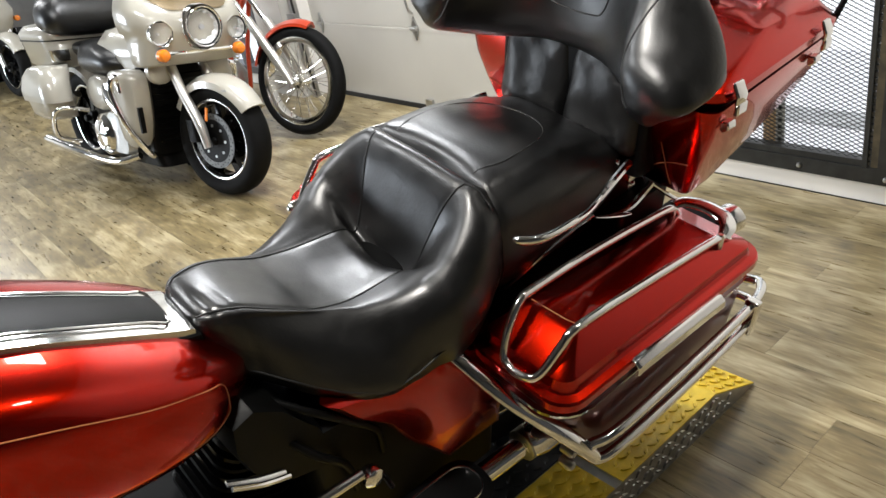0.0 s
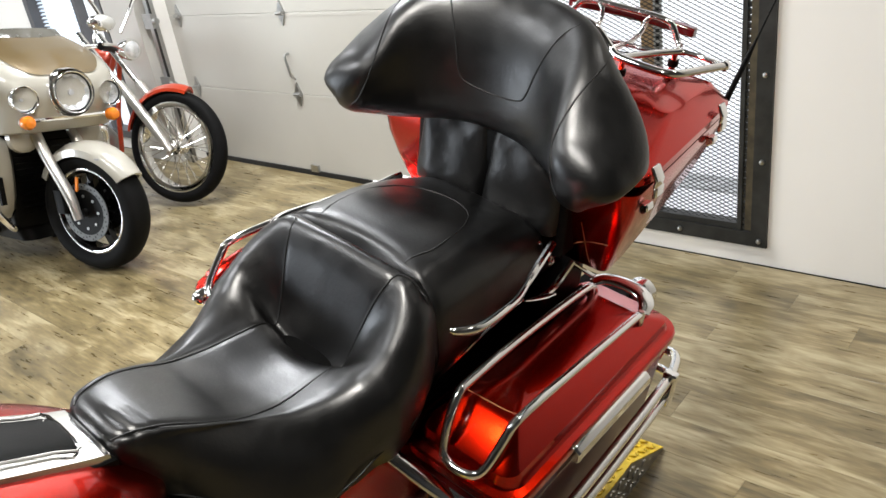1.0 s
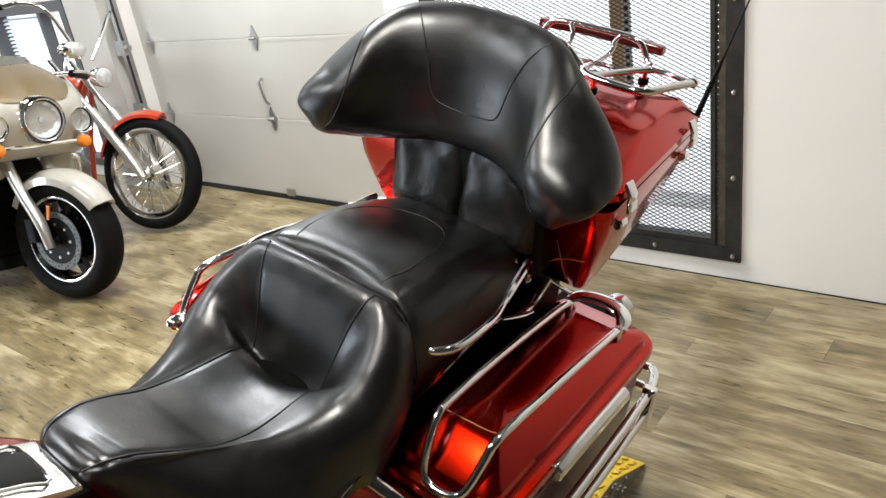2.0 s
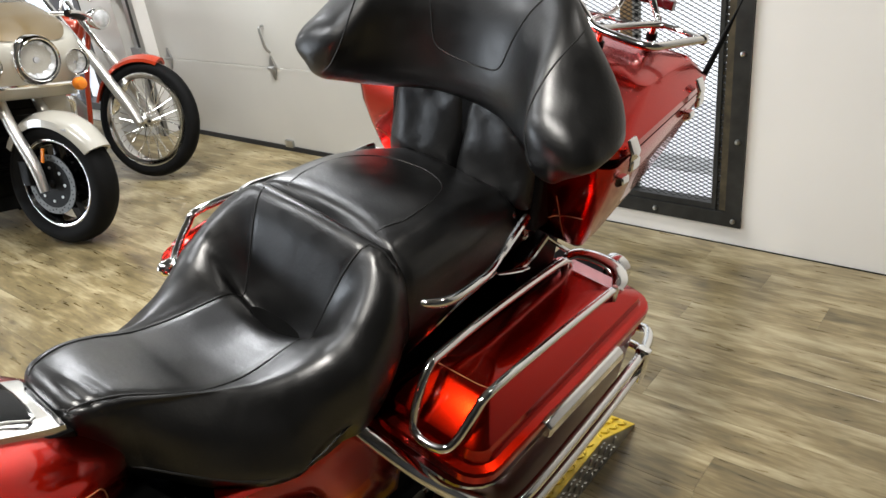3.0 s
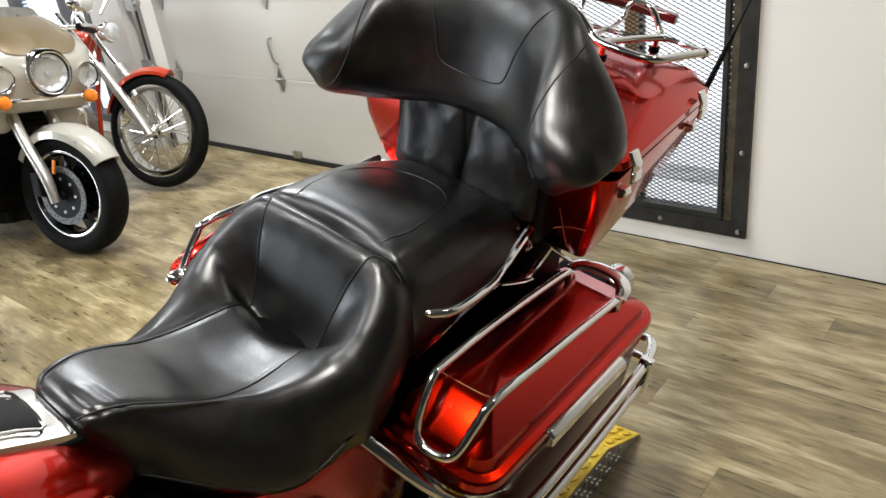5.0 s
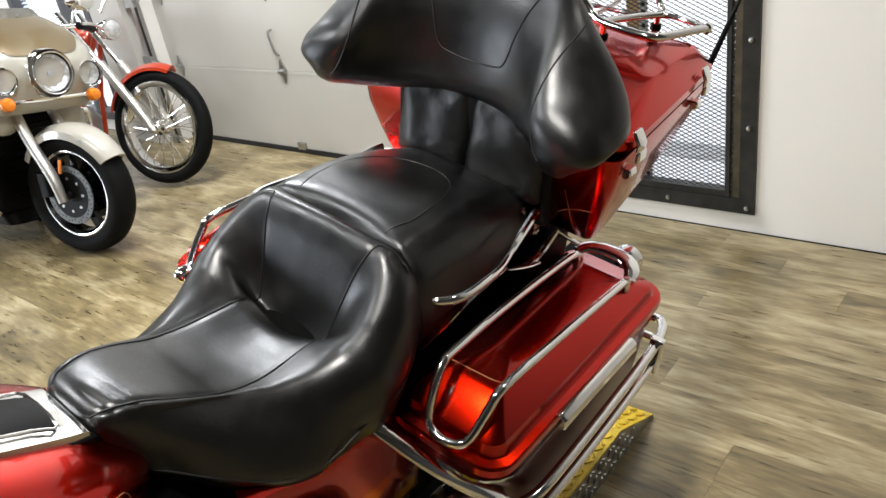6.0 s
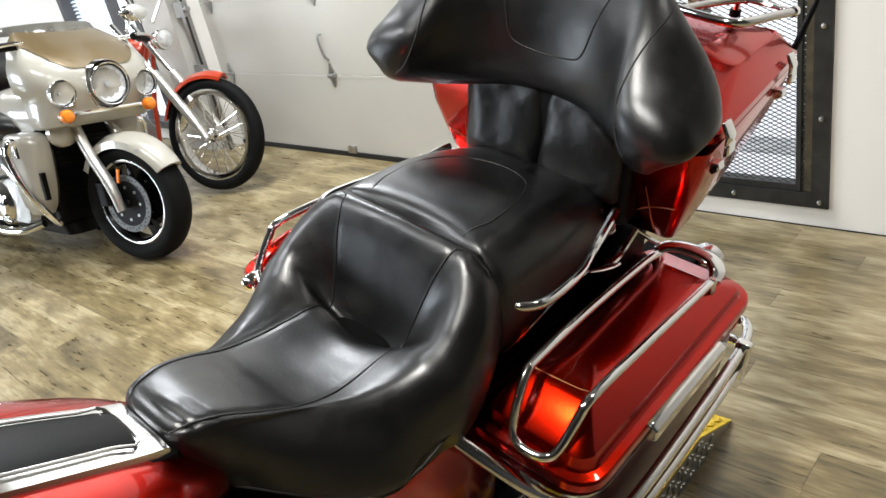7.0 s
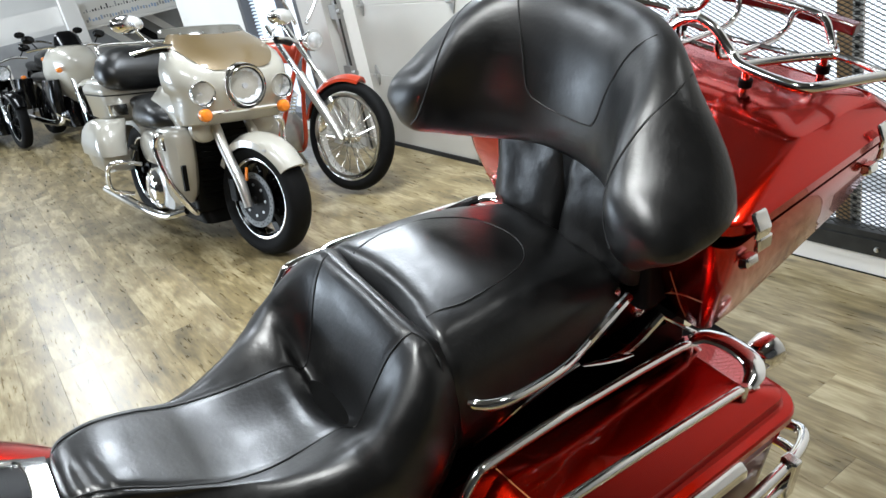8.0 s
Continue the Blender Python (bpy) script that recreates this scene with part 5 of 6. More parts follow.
def white_tourer(m):
    t = thing("motorcycle", m, "pearl-white and gold touring motorcycle with black seats", "motorcycle")
    R = 0.32
    steer = Matrix.Translation((0.03, -0.09, 0)) @ Matrix.Rotation(radians(11), 4, "Z")
    w = wheel(t, 0, R, 0.135, name="front_wheel", turn=steer)
    for sg in (1, -1):
        brake_disc(w, 0, R, sg * 0.072, 0.152, steer)
        part("fork", move(tube([(sg * 0.115, 0.01, R - 0.03), (sg * 0.115, 0.05, R + 0.10), (sg * 0.112, 0.17, 0.62), (sg * 0.105, 0.30, 0.92)], [0.022, 0.029, 0.028, 0.026], 14, 3), steer), FORK_ALLOY, t, "dull silver fork leg")
        part("fork_reflector", move(box(sg * 0.138, sg * 0.146, 0.048, 0.062, 0.445, 0.515), steer @ pose(0, 0, 0, 12)), ORANGE, t, "amber fork reflector")
        part("caliper", move(loft([rrect(sg * 0.105 - 0.03, sg * 0.105 + 0.03, 0.06, 0.14, R + 0.0, 0.02), rrect(sg * 0.105 - 0.03, sg * 0.105 + 0.03, 0.07, 0.15, R + 0.12, 0.02)]), steer), BLACK, t)
    part("front_fender", move(arc_fender(R + 0.026, 34, 148, 0.094, 0, R, lip=0.055), steer), PEARL, t, "pearl-white front fender", angle=50)
    part("fender_badge", move(box(-0.088, -0.084, -0.16, -0.12, 0.595, 0.605), steer), GREY, t)
    # nose
    part("fairing", loft([[fairing_at(z, math.pi * k / 32) for k in range(33)] for z, *_ in NOSE]), PEARL, t, "pearl-white fairing", angle=50)
    part("instrument_panel", loft([rrect(-0.20, 0.20, 0.14, 0.34, 0.77, 0.03), rrect(-0.25, 0.25, 0.16, 0.36, 0.95, 0.03), rrect(-0.22, 0.22, 0.26, 0.38, 1.14, 0.03)]), BLACK, t, "black inner fairing panel")
    rings = []
    for i in range(13):
        ring = []
        for k in range(33):
            a = math.pi * k / 32
            low = 1.012 + 0.125 * ease(0.25, 1.0, abs(math.cos(a)))
            ring.append(fairing_at(low + (1.2048 - low) * i / 12, a, 0.004))
        rings.append(ring)
    part("upper_fairing", loft(rings, cap=False), GOLD, t, "bronze-gold upper fairing", angle=50)
    rings = []
    for d, h in ((0.0, 1.188), (0.016, 1.208), (0.034, 1.230), (0.038, 1.230), (0.020, 1.208), (0.004, 1.188)):
        rings.append([(0.248 * (1 - (h - 1.19)) * math.cos(math.pi * k / 24), 0.37 - (0.165 - d * 0.4) * math.sin(math.pi * k / 24) + d, h + (0.012 * math.sin(math.pi * k / 24) if h > 1.2 else 0)) for k in range(25)])
    part("windscreen", loft(rings), GLASS_SCREEN, t, "low smoked windscreen")
    for x in (-0.17, -0.06, 0.06, 0.17):
        part("screen_rivet", lathe([(-0.006, 0.001), (-0.005, 0.005), (0.004, 0.006)], 8, "y", (x, 0.37 - 0.158 * math.sqrt(1 - (x / 0.248) ** 2) + 0.004, 1.204)), STEEL, t)
    headlight(t, 0, -0.085, 0.925, 0.098)
    part("headlight_surround", lathe([(0.05, 0.122), (-0.045, 0.120), (-0.058, 0.115), (-0.05, 0.110), (0.05, 0.110), (0.05, 0.122)], 28, "y", (0, -0.035, 0.925)), CHROME, t, "chrome headlight surround")
    for sg in (1, -1):
        headlight(t, sg * 0.225, -0.035, 0.905, 0.062)
        lamp = part("indicator", lathe([(0.03, 0.018), (0.02, 0.033), (-0.01, 0.034), (-0.024, 0.025), (-0.030, 0.004)], 22, "y", (sg * 0.225, -0.05, 0.795)), ORANGE, t, "round amber indicator")
        part("indicator_cup", lathe([(0.06, 0.02), (0.03, 0.036), (0.012, 0.037)], 18, "y", (sg * 0.225, -0.05, 0.795)), CHROME, lamp)
        part("leg_shield", loft([[(sg * (x - 0.035), y - 0.04, z) for x, y in ring] for z, ring in (
            (0.255, ((0.21, 0.40), (0.24, 0.33), (0.32, 0.34), (0.35, 0.41), (0.33, 0.50), (0.22, 0.50))), (0.40, ((0.20, 0.34), (0.24, 0.25), (0.35, 0.26), (0.385, 0.37), (0.36, 0.52), (0.22, 0.52))),
            (0.56, ((0.20, 0.32), (0.25, 0.21), (0.35, 0.23), (0.385, 0.36), (0.37, 0.54), (0.22, 0.54))), (0.68, ((0.20, 0.32), (0.25, 0.20), (0.36, 0.22), (0.40, 0.36), (0.38, 0.56), (0.22, 0.56))), (0.72, ((0.21, 0.34), (0.25, 0.23), (0.35, 0.25), (0.38, 0.36), (0.36, 0.54), (0.23, 0.54))))]), PEARL, t, "pearl-white leg shield", subsurf=1, angle=60)
        part("shield_slot", box(sg * 0.28, sg * 0.305, 0.185, 0.205, 0.38, 0.52), BLACK, t)
        part("crash_bar", tube([(sg * 0.16, 0.36, 0.22), (sg * 0.25, 0.25, 0.25), (sg * 0.345, 0.27, 0.42), (sg * 0.385, 0.30, 0.60), (sg * 0.375, 0.29, 0.68), (sg * 0.34, 0.30, 0.675), (sg * 0.335, 0.30, 0.60)], 0.018, 10, 5), CHROME, t, "chrome crash bar")
        part("saddlebag", loft([[(sg * (x + dx), y, z) for x, y, _ in rrect(0.24, 0.43, 1.12 + dy, 1.58 - dy2, 0, 0.08)] for z, dx, dy, dy2 in ((0.375, -0.05, 0.14, 0.08), (0.41, -0.02, 0.07, 0.03), (0.49, -0.004, 0.04, 0.02), (0.495, 0.012, 0.0, 0.0), (0.56, 0.018, 0.0, 0.0), (0.64, 0.005, 0.02, 0.02), (0.69, -0.02, 0.07, 0.06), (0.71, -0.04, 0.13, 0.12))]), PEARL, t, "pearl-white saddlebag", angle=50)
        part("bag_guard", tube([(sg * 0.25, 1.00, 0.44), (sg * 0.36, 1.00, 0.47), (sg * 0.43, 1.03, 0.46), (sg * 0.44, 1.08, 0.38), (sg * 0.42, 1.09, 0.29), (sg * 0.30, 1.08, 0.25)], 0.013, 10, 5), CHROME, t, "chrome bag guard")
        part("side_cover", loft([[(sg * x, 0.90 + 0.16 * k * math.cos(a), 0.55 + 0.11 * k * math.sin(a)) for a in (2 * math.pi * i / 20 for i in range(20))] for x, k in ((0.12, 1.0), (0.20, 1.0), (0.225, 0.85), (0.235, 0.4))]), PEARL, t, "pearl-white side cover", angle=50)
        part("exhaust", tube([(sg * 0.20, 0.50, 0.20), (sg * 0.27, 0.66, 0.16), (sg * 0.30, 0.95, 0.17), (sg * 0.31, 1.25, 0.19), (sg * 0.31, 1.62, 0.21)], [0.020, 0.022, 0.030, 0.032, 0.031], 14, 5), CHROME, t, "long chrome exhaust")
        part("handlebar_grip", tube([(sg * 0.31, 0.10, 1.14), (sg * 0.37, 0.14, 1.135), (sg * 0.45, 0.20, 1.12)], 0.021, 12, 3), BLACK, t, "black handlebar grip")
        part("handlebar", tube([(sg * 0.05, 0.42, 1.05), (sg * 0.20, 0.30, 1.13), (sg * 0.32, 0.11, 1.14)], 0.013, 10, 4), CHROME, t)
        part("brake_lever", tube([(sg * 0.30, 0.06, 1.15), (sg * 0.38, 0.09, 1.145), (sg * 0.48, 0.16, 1.12)], 0.008, 8, 4), CHROME, t)
        mir = part("mirror", loft([[(sg * (0.44 + 0.085 * k * math.cos(a)), 0.23 + d, 1.265 + 0.048 * k * math.sin(a)) for a in (2 * math.pi * i / 20 for i in range(20))] for d, k in ((0.0, 0.35), (0.012, 0.85), (0.03, 1.0), (0.04, 0.98))]), CHROME, t, "chrome-backed mirror")
        part("mirror_stem", tube([(sg * 0.33, 0.20, 1.14), (sg * 0.37, 0.24, 1.19), (sg * 0.41, 0.25, 1.24)], 0.007, 8, 3), CHROME, mir)
        part("fog_cover", lathe([(0.0, 0.05), (0.02, 0.075), (0.05, 0.08)], 18, "y", (sg * 0.17, 0.10, 0.71)), PEARL, t)
    part("light_bar", tube([(-0.23, -0.02, 0.80), (0.0, -0.03, 0.80), (0.23, -0.02, 0.80)], 0.012, 8, 3), CHROME, t, "chrome lamp bar")
    part("radiator", loft([rrect(-0.20, 0.20, 0.30, 0.36, 0.22, 0.02), rrect(-0.22, 0.22, 0.26, 0.34, 0.72, 0.02)]), BLACK, t, "black radiator between the leg shields")
    for k in range(12):
        part("radiator_fin", box(-0.17, 0.17, 0.262, 0.27, 0.30 + k * 0.033, 0.306 + k * 0.033), BLACK_GLOSS, t)
    part("belly", loft([rrect(-0.16, 0.16, 0.30, 1.10, 0.14, 0.06), rrect(-0.20, 0.20, 0.34, 1.12, 0.28, 0.08), rrect(-0.15, 0.15, 0.40, 1.08, 0.60, 0.08)]), BLACK, t, "black engine cases")
    for sg in (1, -1):
        part("engine_cover", lathe([(sg * 0.20, 0.13), (sg * 0.255, 0.125), (sg * 0.275, 0.10), (sg * 0.27, 0.085), (sg * 0.285, 0.075), (sg * 0.295, 0.03)], 28, "x", (0, 0.80, 0.31)), CHROME, t, "round chrome engine cover")
        part("engine_side", loft([rrect(0.52, 0.76, 0.20, 0.46, sg * 0.20, 0.05), rrect(0.53, 0.75, 0.21, 0.45, sg * 0.25, 0.05)]), STEEL, t).matrix_basis = Matrix(((0, 0, 1, 0), (1, 0, 0, 0), (0, 1, 0, 0), (0, 0, 0, 1)))
        part("cylinder_cover", tube([(sg * 0.20, 0.56, 0.42), (sg * 0.22, 0.66, 0.52), (sg * 0.20, 0.74, 0.58)], 0.055, 14, 3), CHROME, t, "chrome cylinder cover")
        part("rear_shock", tube([(sg * 0.20, 1.25, 0.52), (sg * 0.20, 1.45, 0.36)], 0.025, 10, 2), CHROME, t)
    part("fuel_tank", shell([(0.66, 0.13, 0.42, 0.86, 0.8), (0.74, 0.17, 0.38, 0.88, 0.8), (0.84, 0.165, 0.38, 0.88, 0.8), (0.91, 0.12, 0.42, 0.84, 0.9), (0.93, 0.06, 0.48, 0.78, 1.0)]), PEARL, t, "pearl-white fuel tank", angle=50)
    part("rider_seat", loft([rrect(-0.16, 0.16, 0.66, 1.12, 0.64, 0.12), rrect(-0.24, 0.24, 0.62, 1.16, 0.69, 0.16), rrect(-0.25, 0.25, 0.62, 1.17, 0.74, 0.17), rrect(-0.235, 0.235, 0.66, 1.17, 0.79, 0.16), rrect(-0.19, 0.19, 0.84, 1.17, 0.84, 0.12), rrect(-0.13, 0.13, 0.98, 1.15, 0.865, 0.07)]), LEATHER, t, "black leather rider seat", subsurf=1, angle=70)
    part("passenger_seat", loft([rrect(-0.14, 0.14, 1.06, 1.30, 0.72, 0.1), rrect(-0.18, 0.18, 1.02, 1.34, 0.78, 0.1), rrect(-0.18, 0.18, 1.02, 1.34, 0.83, 0.1), rrect(-0.13, 0.13, 1.06, 1.30, 0.85, 0.1)]), LEATHER, t, "black leather passenger seat", subsurf=1, angle=70)
    tk = part("trunk", loft([rrect(-0.24, 0.24, 1.36, 1.72, 0.68, 0.08), rrect(-0.29, 0.29, 1.31, 1.77, 0.71, 0.10), rrect(-0.315, 0.315, 1.28, 1.80, 0.86, 0.10), rrect(-0.32, 0.32, 1.275, 1.805, 0.87, 0.10), rrect(-0.32, 0.32, 1.275, 1.805, 0.90, 0.10), rrect(-0.29, 0.29, 1.31, 1.77, 0.945, 0.10), rrect(-0.20, 0.20, 1.40, 1.70, 0.965, 0.10)]), PEARL, t, "pearl-white top trunk", angle=50)
    part("trunk_line", loft([rrect(-0.3185, 0.3185, 1.2765, 1.8035, 0.852, 0.10), rrect(-0.3185, 0.3185, 1.2765, 1.8035, 0.860, 0.10)]), BLACK, tk)
    part("trunk_backrest", loft([rrect(-0.25, 0.25, 1.24, 1.36, 0.87, 0.05), rrect(-0.33, 0.33, 1.17, 1.44, 0.93, 0.10), rrect(-0.335, 0.335, 1.17, 1.47, 1.03, 0.12), rrect(-0.28, 0.28, 1.22, 1.47, 1.12, 0.10), rrect(-0.15, 0.15, 1.30, 1.44, 1.155, 0.05)]), LEATHER, t, "black leather passenger backrest", subsurf=1, angle=70)
    part("rack_rail", tube([(-0.24, 1.42, 0.96), (-0.25, 1.45, 1.10), (-0.22, 1.52, 1.165), (0.0, 1.54, 1.17), (0.22, 1.52, 1.165), (0.25, 1.45, 1.10), (0.24, 1.42, 0.96)], 0.011, 10, 5), CHROME, tk, "chrome rack rail behind the backrest")
    for sg in (1, -1):
        part("trunk_lamp", loft([rrect(sg * 0.24 - 0.06, sg * 0.24 + 0.06, 1.27, 1.30, 0.73, 0.012), rrect(sg * 0.25 - 0.06, sg * 0.25 + 0.06, 1.262, 1.30, 0.80, 0.012)]), CHROME, tk)
    wheel(t, 1.52, R, 0.16, name="rear_wheel")
    part("rear_fender", arc_fender(R + 0.05, 20, 170, 0.12, 1.52, R), PEARL, t, angle=50)
    part("side_stand", tube([(0.12, 0.70, 0.18), (0.20, 0.72, 0.06), (0.26, 0.73, -0.045)], 0.013, 8, 3), BLACK, t)
    return t


white_tourer(pose(-3.925, 1.278, 0.012, 0, 11, 97))


# ---- the red chopper ----
def chopper(m):
    t = thing("motorcycle", m, "orange-red chopper with chrome spoked front wheel and raked fork", "motorcycle")
    R = 0.351
    steer = Matrix.Translation((-0.065, -0.225, 0)) @ Matrix.Rotation(radians(14), 4, "Z")
    wheel(t, 0, R, 0.088, spokes=40, name="front_wheel", mag=False, turn=steer)
    for sg in (1, -1):
        part("fork", move(tube([(sg * 0.085, 0.0, R - 0.02), (sg * 0.085, 0.09, R + 0.10), (sg * 0.085, 0.34, 0.74)], [0.024, 0.031, 0.030], 12, 3), steer), FORK_ALLOY, t, "dull silver lower fork leg")
        part("fork_tube", move(tube([(sg * 0.085, 0.32, 0.715), (sg * 0.085, 0.62, 1.04)], 0.019, 12, 2), steer), CHROME, t)
        part("handlebar", tube([(sg * 0.04, 0.42, 1.06), (sg * 0.12, 0.42, 1.20), (sg * 0.22, 0.46, 1.36), (sg * 0.30, 0.56, 1.40), (sg * 0.36, 0.68, 1.38)], 0.013, 10, 4), CHROME, t, "tall chrome handlebar")
        part("grip", tube([(sg * 0.36, 0.68, 1.38), (sg * 0.40, 0.76, 1.365)], 0.018, 10, 2), BLACK, t)
        part("frame_rail", tube([(sg * 0.02, 0.42, 0.92), (sg * 0.06, 0.56, 0.55), (sg * 0.12, 0.68, 0.20), (sg * 0.13, 0.95, 0.15), (sg * 0.13, 1.50, 0.20)], 0.017, 10, 4), ORANGE_RED, t, "orange-red frame tube")
        part("mirror", lathe([(0, 0.02), (0.01, 0.05), (0.02, 0.05)], 18, "y", (sg * 0.36, 0.60, 1.50)), CHROME, t)
    part("backbone", tube([(0, 0.40, 0.94), (0, 0.70, 0.88), (0, 1.15, 0.62)], 0.022, 10, 3), ORANGE_RED, t)
    part("front_fender", move(arc_fender(R + 0.022, 72, 165, 0.055, 0, R, lip=0.03), steer), ORANGE_RED, t, "short orange-red front fender", angle=50)
    part("triple_clamp", loft([rrect(-0.11, 0.11, 0.36, 0.44, 0.94, 0.03), rrect(-0.11, 0.11, 0.36, 0.44, 0.97, 0.03)]), CHROME, t)
    part("lamp_shell", lathe([(0.11, 0.012), (0.08, 0.045), (0.02, 0.066), (-0.03, 0.071), (-0.042, 0.066)], 24, "y", (0, 0.29, 0.95)), CHROME, t, "bullet-shaped chrome headlight")
    part("lens", lathe([(-0.03, 0.066), (-0.045, 0.05), (-0.05, 0.002)], 24, "y", (0, 0.29, 0.95)), LENS, t)
    part("fuel_tank", shell([(0.80, 0.10, 0.52, 1.06, 0.9), (0.86, 0.14, 0.48, 1.08, 0.9), (0.93, 0.13, 0.48, 1.04, 0.9), (0.98, 0.07, 0.54, 0.96, 1.0)]), ORANGE_RED, t, "orange-red fuel tank", angle=50)
    part("engine", loft([rrect(-0.13, 0.13, 0.68, 1.20, 0.16, 0.08), rrect(-0.15, 0.15, 0.66, 1.22, 0.36, 0.08), rrect(-0.10, 0.10, 0.70, 1.10, 0.44, 0.08)]), STEEL, t, "polished engine")
    for y, tilt in ((0.80, -22), (1.0, 22)):
        for k in range(8):
            bm = loft([rrect(-0.09, 0.09, -0.08, 0.08, 0, 0.04), rrect(-0.09, 0.09, -0.08, 0.08, 0.010, 0.04)])
            move(bm, pose(0, y, 0.42, -tilt, 0, 0) @ pose(0, 0, k * 0.026))
            part("cooling_fin", bm, CHROME, t)
    part("seat", loft([rrect(-0.12, 0.12, 1.06, 1.42, 0.58, 0.1), rrect(-0.15, 0.15, 1.04, 1.46, 0.63, 0.1), rrect(-0.12, 0.12, 1.08, 1.44, 0.66, 0.1)]), LEATHER, t, angle=60)
    part("exhaust", tube([(-0.12, 0.72, 0.45), (-0.18, 0.66, 0.35), (-0.19, 0.85, 0.24), (-0.19, 1.60, 0.26)], 0.026, 12, 4), CHROME, t)
    wheel(t, 1.72, 0.32, 0.20, name="rear_wheel")
    part("rear_fender", arc_fender(0.36, 30, 150, 0.13, 1.72, 0.32), ORANGE_RED, t, angle=50)
    part("side_stand", tube([(0.10, 0.80, 0.18), (0.20, 0.82, 0.05), (0.26, 0.83, -0.045)], 0.012, 8, 3), STEEL, t)
    return t


chopper(pose(-4.51, 2.112, 0.004, 0, 14, 97))


# ---- parked motorcycles further back ----
def cruiser(m, label, paint, fairing=False):
    t = thing("motorcycle", m, label, "motorcycle", "parked motorcycles")
    wheel(t, 0, 0.32, 0.12, name="front_wheel")
    wheel(t, 1.55, 0.32, 0.16, name="rear_wheel")
    for sg in (1, -1):
        part("fork", tube([(sg * 0.10, 0.0, 0.32), (sg * 0.10, 0.18, 0.70), (sg * 0.10, 0.28, 0.95)], 0.026, 10, 2), CHROME, t)
        part("handlebar", tube([(sg * 0.03, 0.32, 1.0), (sg * 0.20, 0.36, 1.04), (sg * 0.40, 0.52, 1.02)], 0.014, 8, 4), CHROME, t)
        mir = part("mirror", loft([[(sg * (0.38 + 0.07 * k * math.cos(a)), 0.42 + d, 1.14 + 0.045 * k * math.sin(a)) for a in (2 * math.pi * i / 14 for i in range(14))] for d, k in ((0.0, 0.3), (0.012, 0.9), (0.03, 1.0))]), BLACK_GLOSS, t)
        part("mirror_stem", tube([(sg * 0.30, 0.44, 1.03), (sg * 0.35, 0.44, 1.10)], 0.007, 8, 1), BLACK, mir)
        part("exhaust", tube([(sg * 0.14, 0.50, 0.40), (sg * 0.20, 0.56, 0.22), (sg * 0.22, 1.0, 0.20), (sg * 0.22, 1.70, 0.24)], 0.035, 10, 4), CHROME, t)
        part("indicator", lathe([(-0.03, 0.01), (-0.02, 0.03), (0.02, 0.03)], 12, "y", (sg * 0.22, 0.18, 0.80)), ORANGE, t)
        part("crash_bar", tube([(sg * 0.06, 0.42, 0.62), (sg * 0.26, 0.40, 0.55), (sg * 0.30, 0.42, 0.36), (sg * 0.10, 0.44, 0.20)], 0.014, 8, 4), CHROME, t)
        part("cylinder_cover", tube([(sg * 0.10, 0.56, 0.42), (sg * 0.15, 0.64, 0.56)], 0.06, 12, 1), CHROME, t, "chrome cylinder cover")
        part("engine_cover", lathe([(sg * 0.17, 0.11), (sg * 0.215, 0.105), (sg * 0.23, 0.07), (sg * 0.235, 0.02)], 20, "x", (0, 0.72, 0.30)), CHROME, t, "round chrome engine cover")
    part("front_fender", arc_fender(0.345, 30, 160, 0.09, 0, 0.32), paint, t, angle=50)
    part("rear_fender", arc_fender(0.36, 20, 150, 0.12, 1.55, 0.32), paint, t, angle=50)
    part("fuel_tank", shell([(0.68, 0.12, 0.40, 0.90, 0.9), (0.76, 0.16, 0.36, 0.94, 0.9), (0.85, 0.15, 0.36, 0.90, 0.9), (0.91, 0.08, 0.44, 0.82, 1.0)]), paint, t, angle=50)
    part("engine", loft([rrect(-0.14, 0.14, 0.36, 1.05, 0.15, 0.08), rrect(-0.18, 0.18, 0.36, 1.06, 0.32, 0.08), rrect(-0.11, 0.11, 0.42, 0.95, 0.66, 0.08)]), BLACK_GLOSS, t, angle=50)
    part("seat", loft([rrect(-0.12, 0.12, 0.88, 1.60, 0.62, 0.1), rrect(-0.17, 0.17, 0.86, 1.62, 0.70, 0.1), rrect(-0.15, 0.15, 0.92, 1.58, 0.78, 0.1)]), LEATHER, t, subsurf=1, angle=60)
    if fairing:
        part("fairing", shell([(0.44, 0.10, 0.30, 0.66, 0.9), (0.58, 0.20, 0.18, 0.66, 0.85), (0.76, 0.26, 0.08, 0.62, 0.85), (0.90, 0.27, 0.06, 0.52, 0.85), (1.00, 0.22, 0.14, 0.46, 0.9), (1.05, 0.14, 0.24, 0.44, 0.95)]), paint, t, "white bodywork", angle=50)
        part("windscreen", shell([(1.05, 0.15, 0.22, 0.40, 0.95), (1.14, 0.13, 0.30, 0.40, 0.95), (1.20, 0.07, 0.38, 0.42, 1.0)]), BLACK_GLOSS, t, "dark windscreen", angle=50)
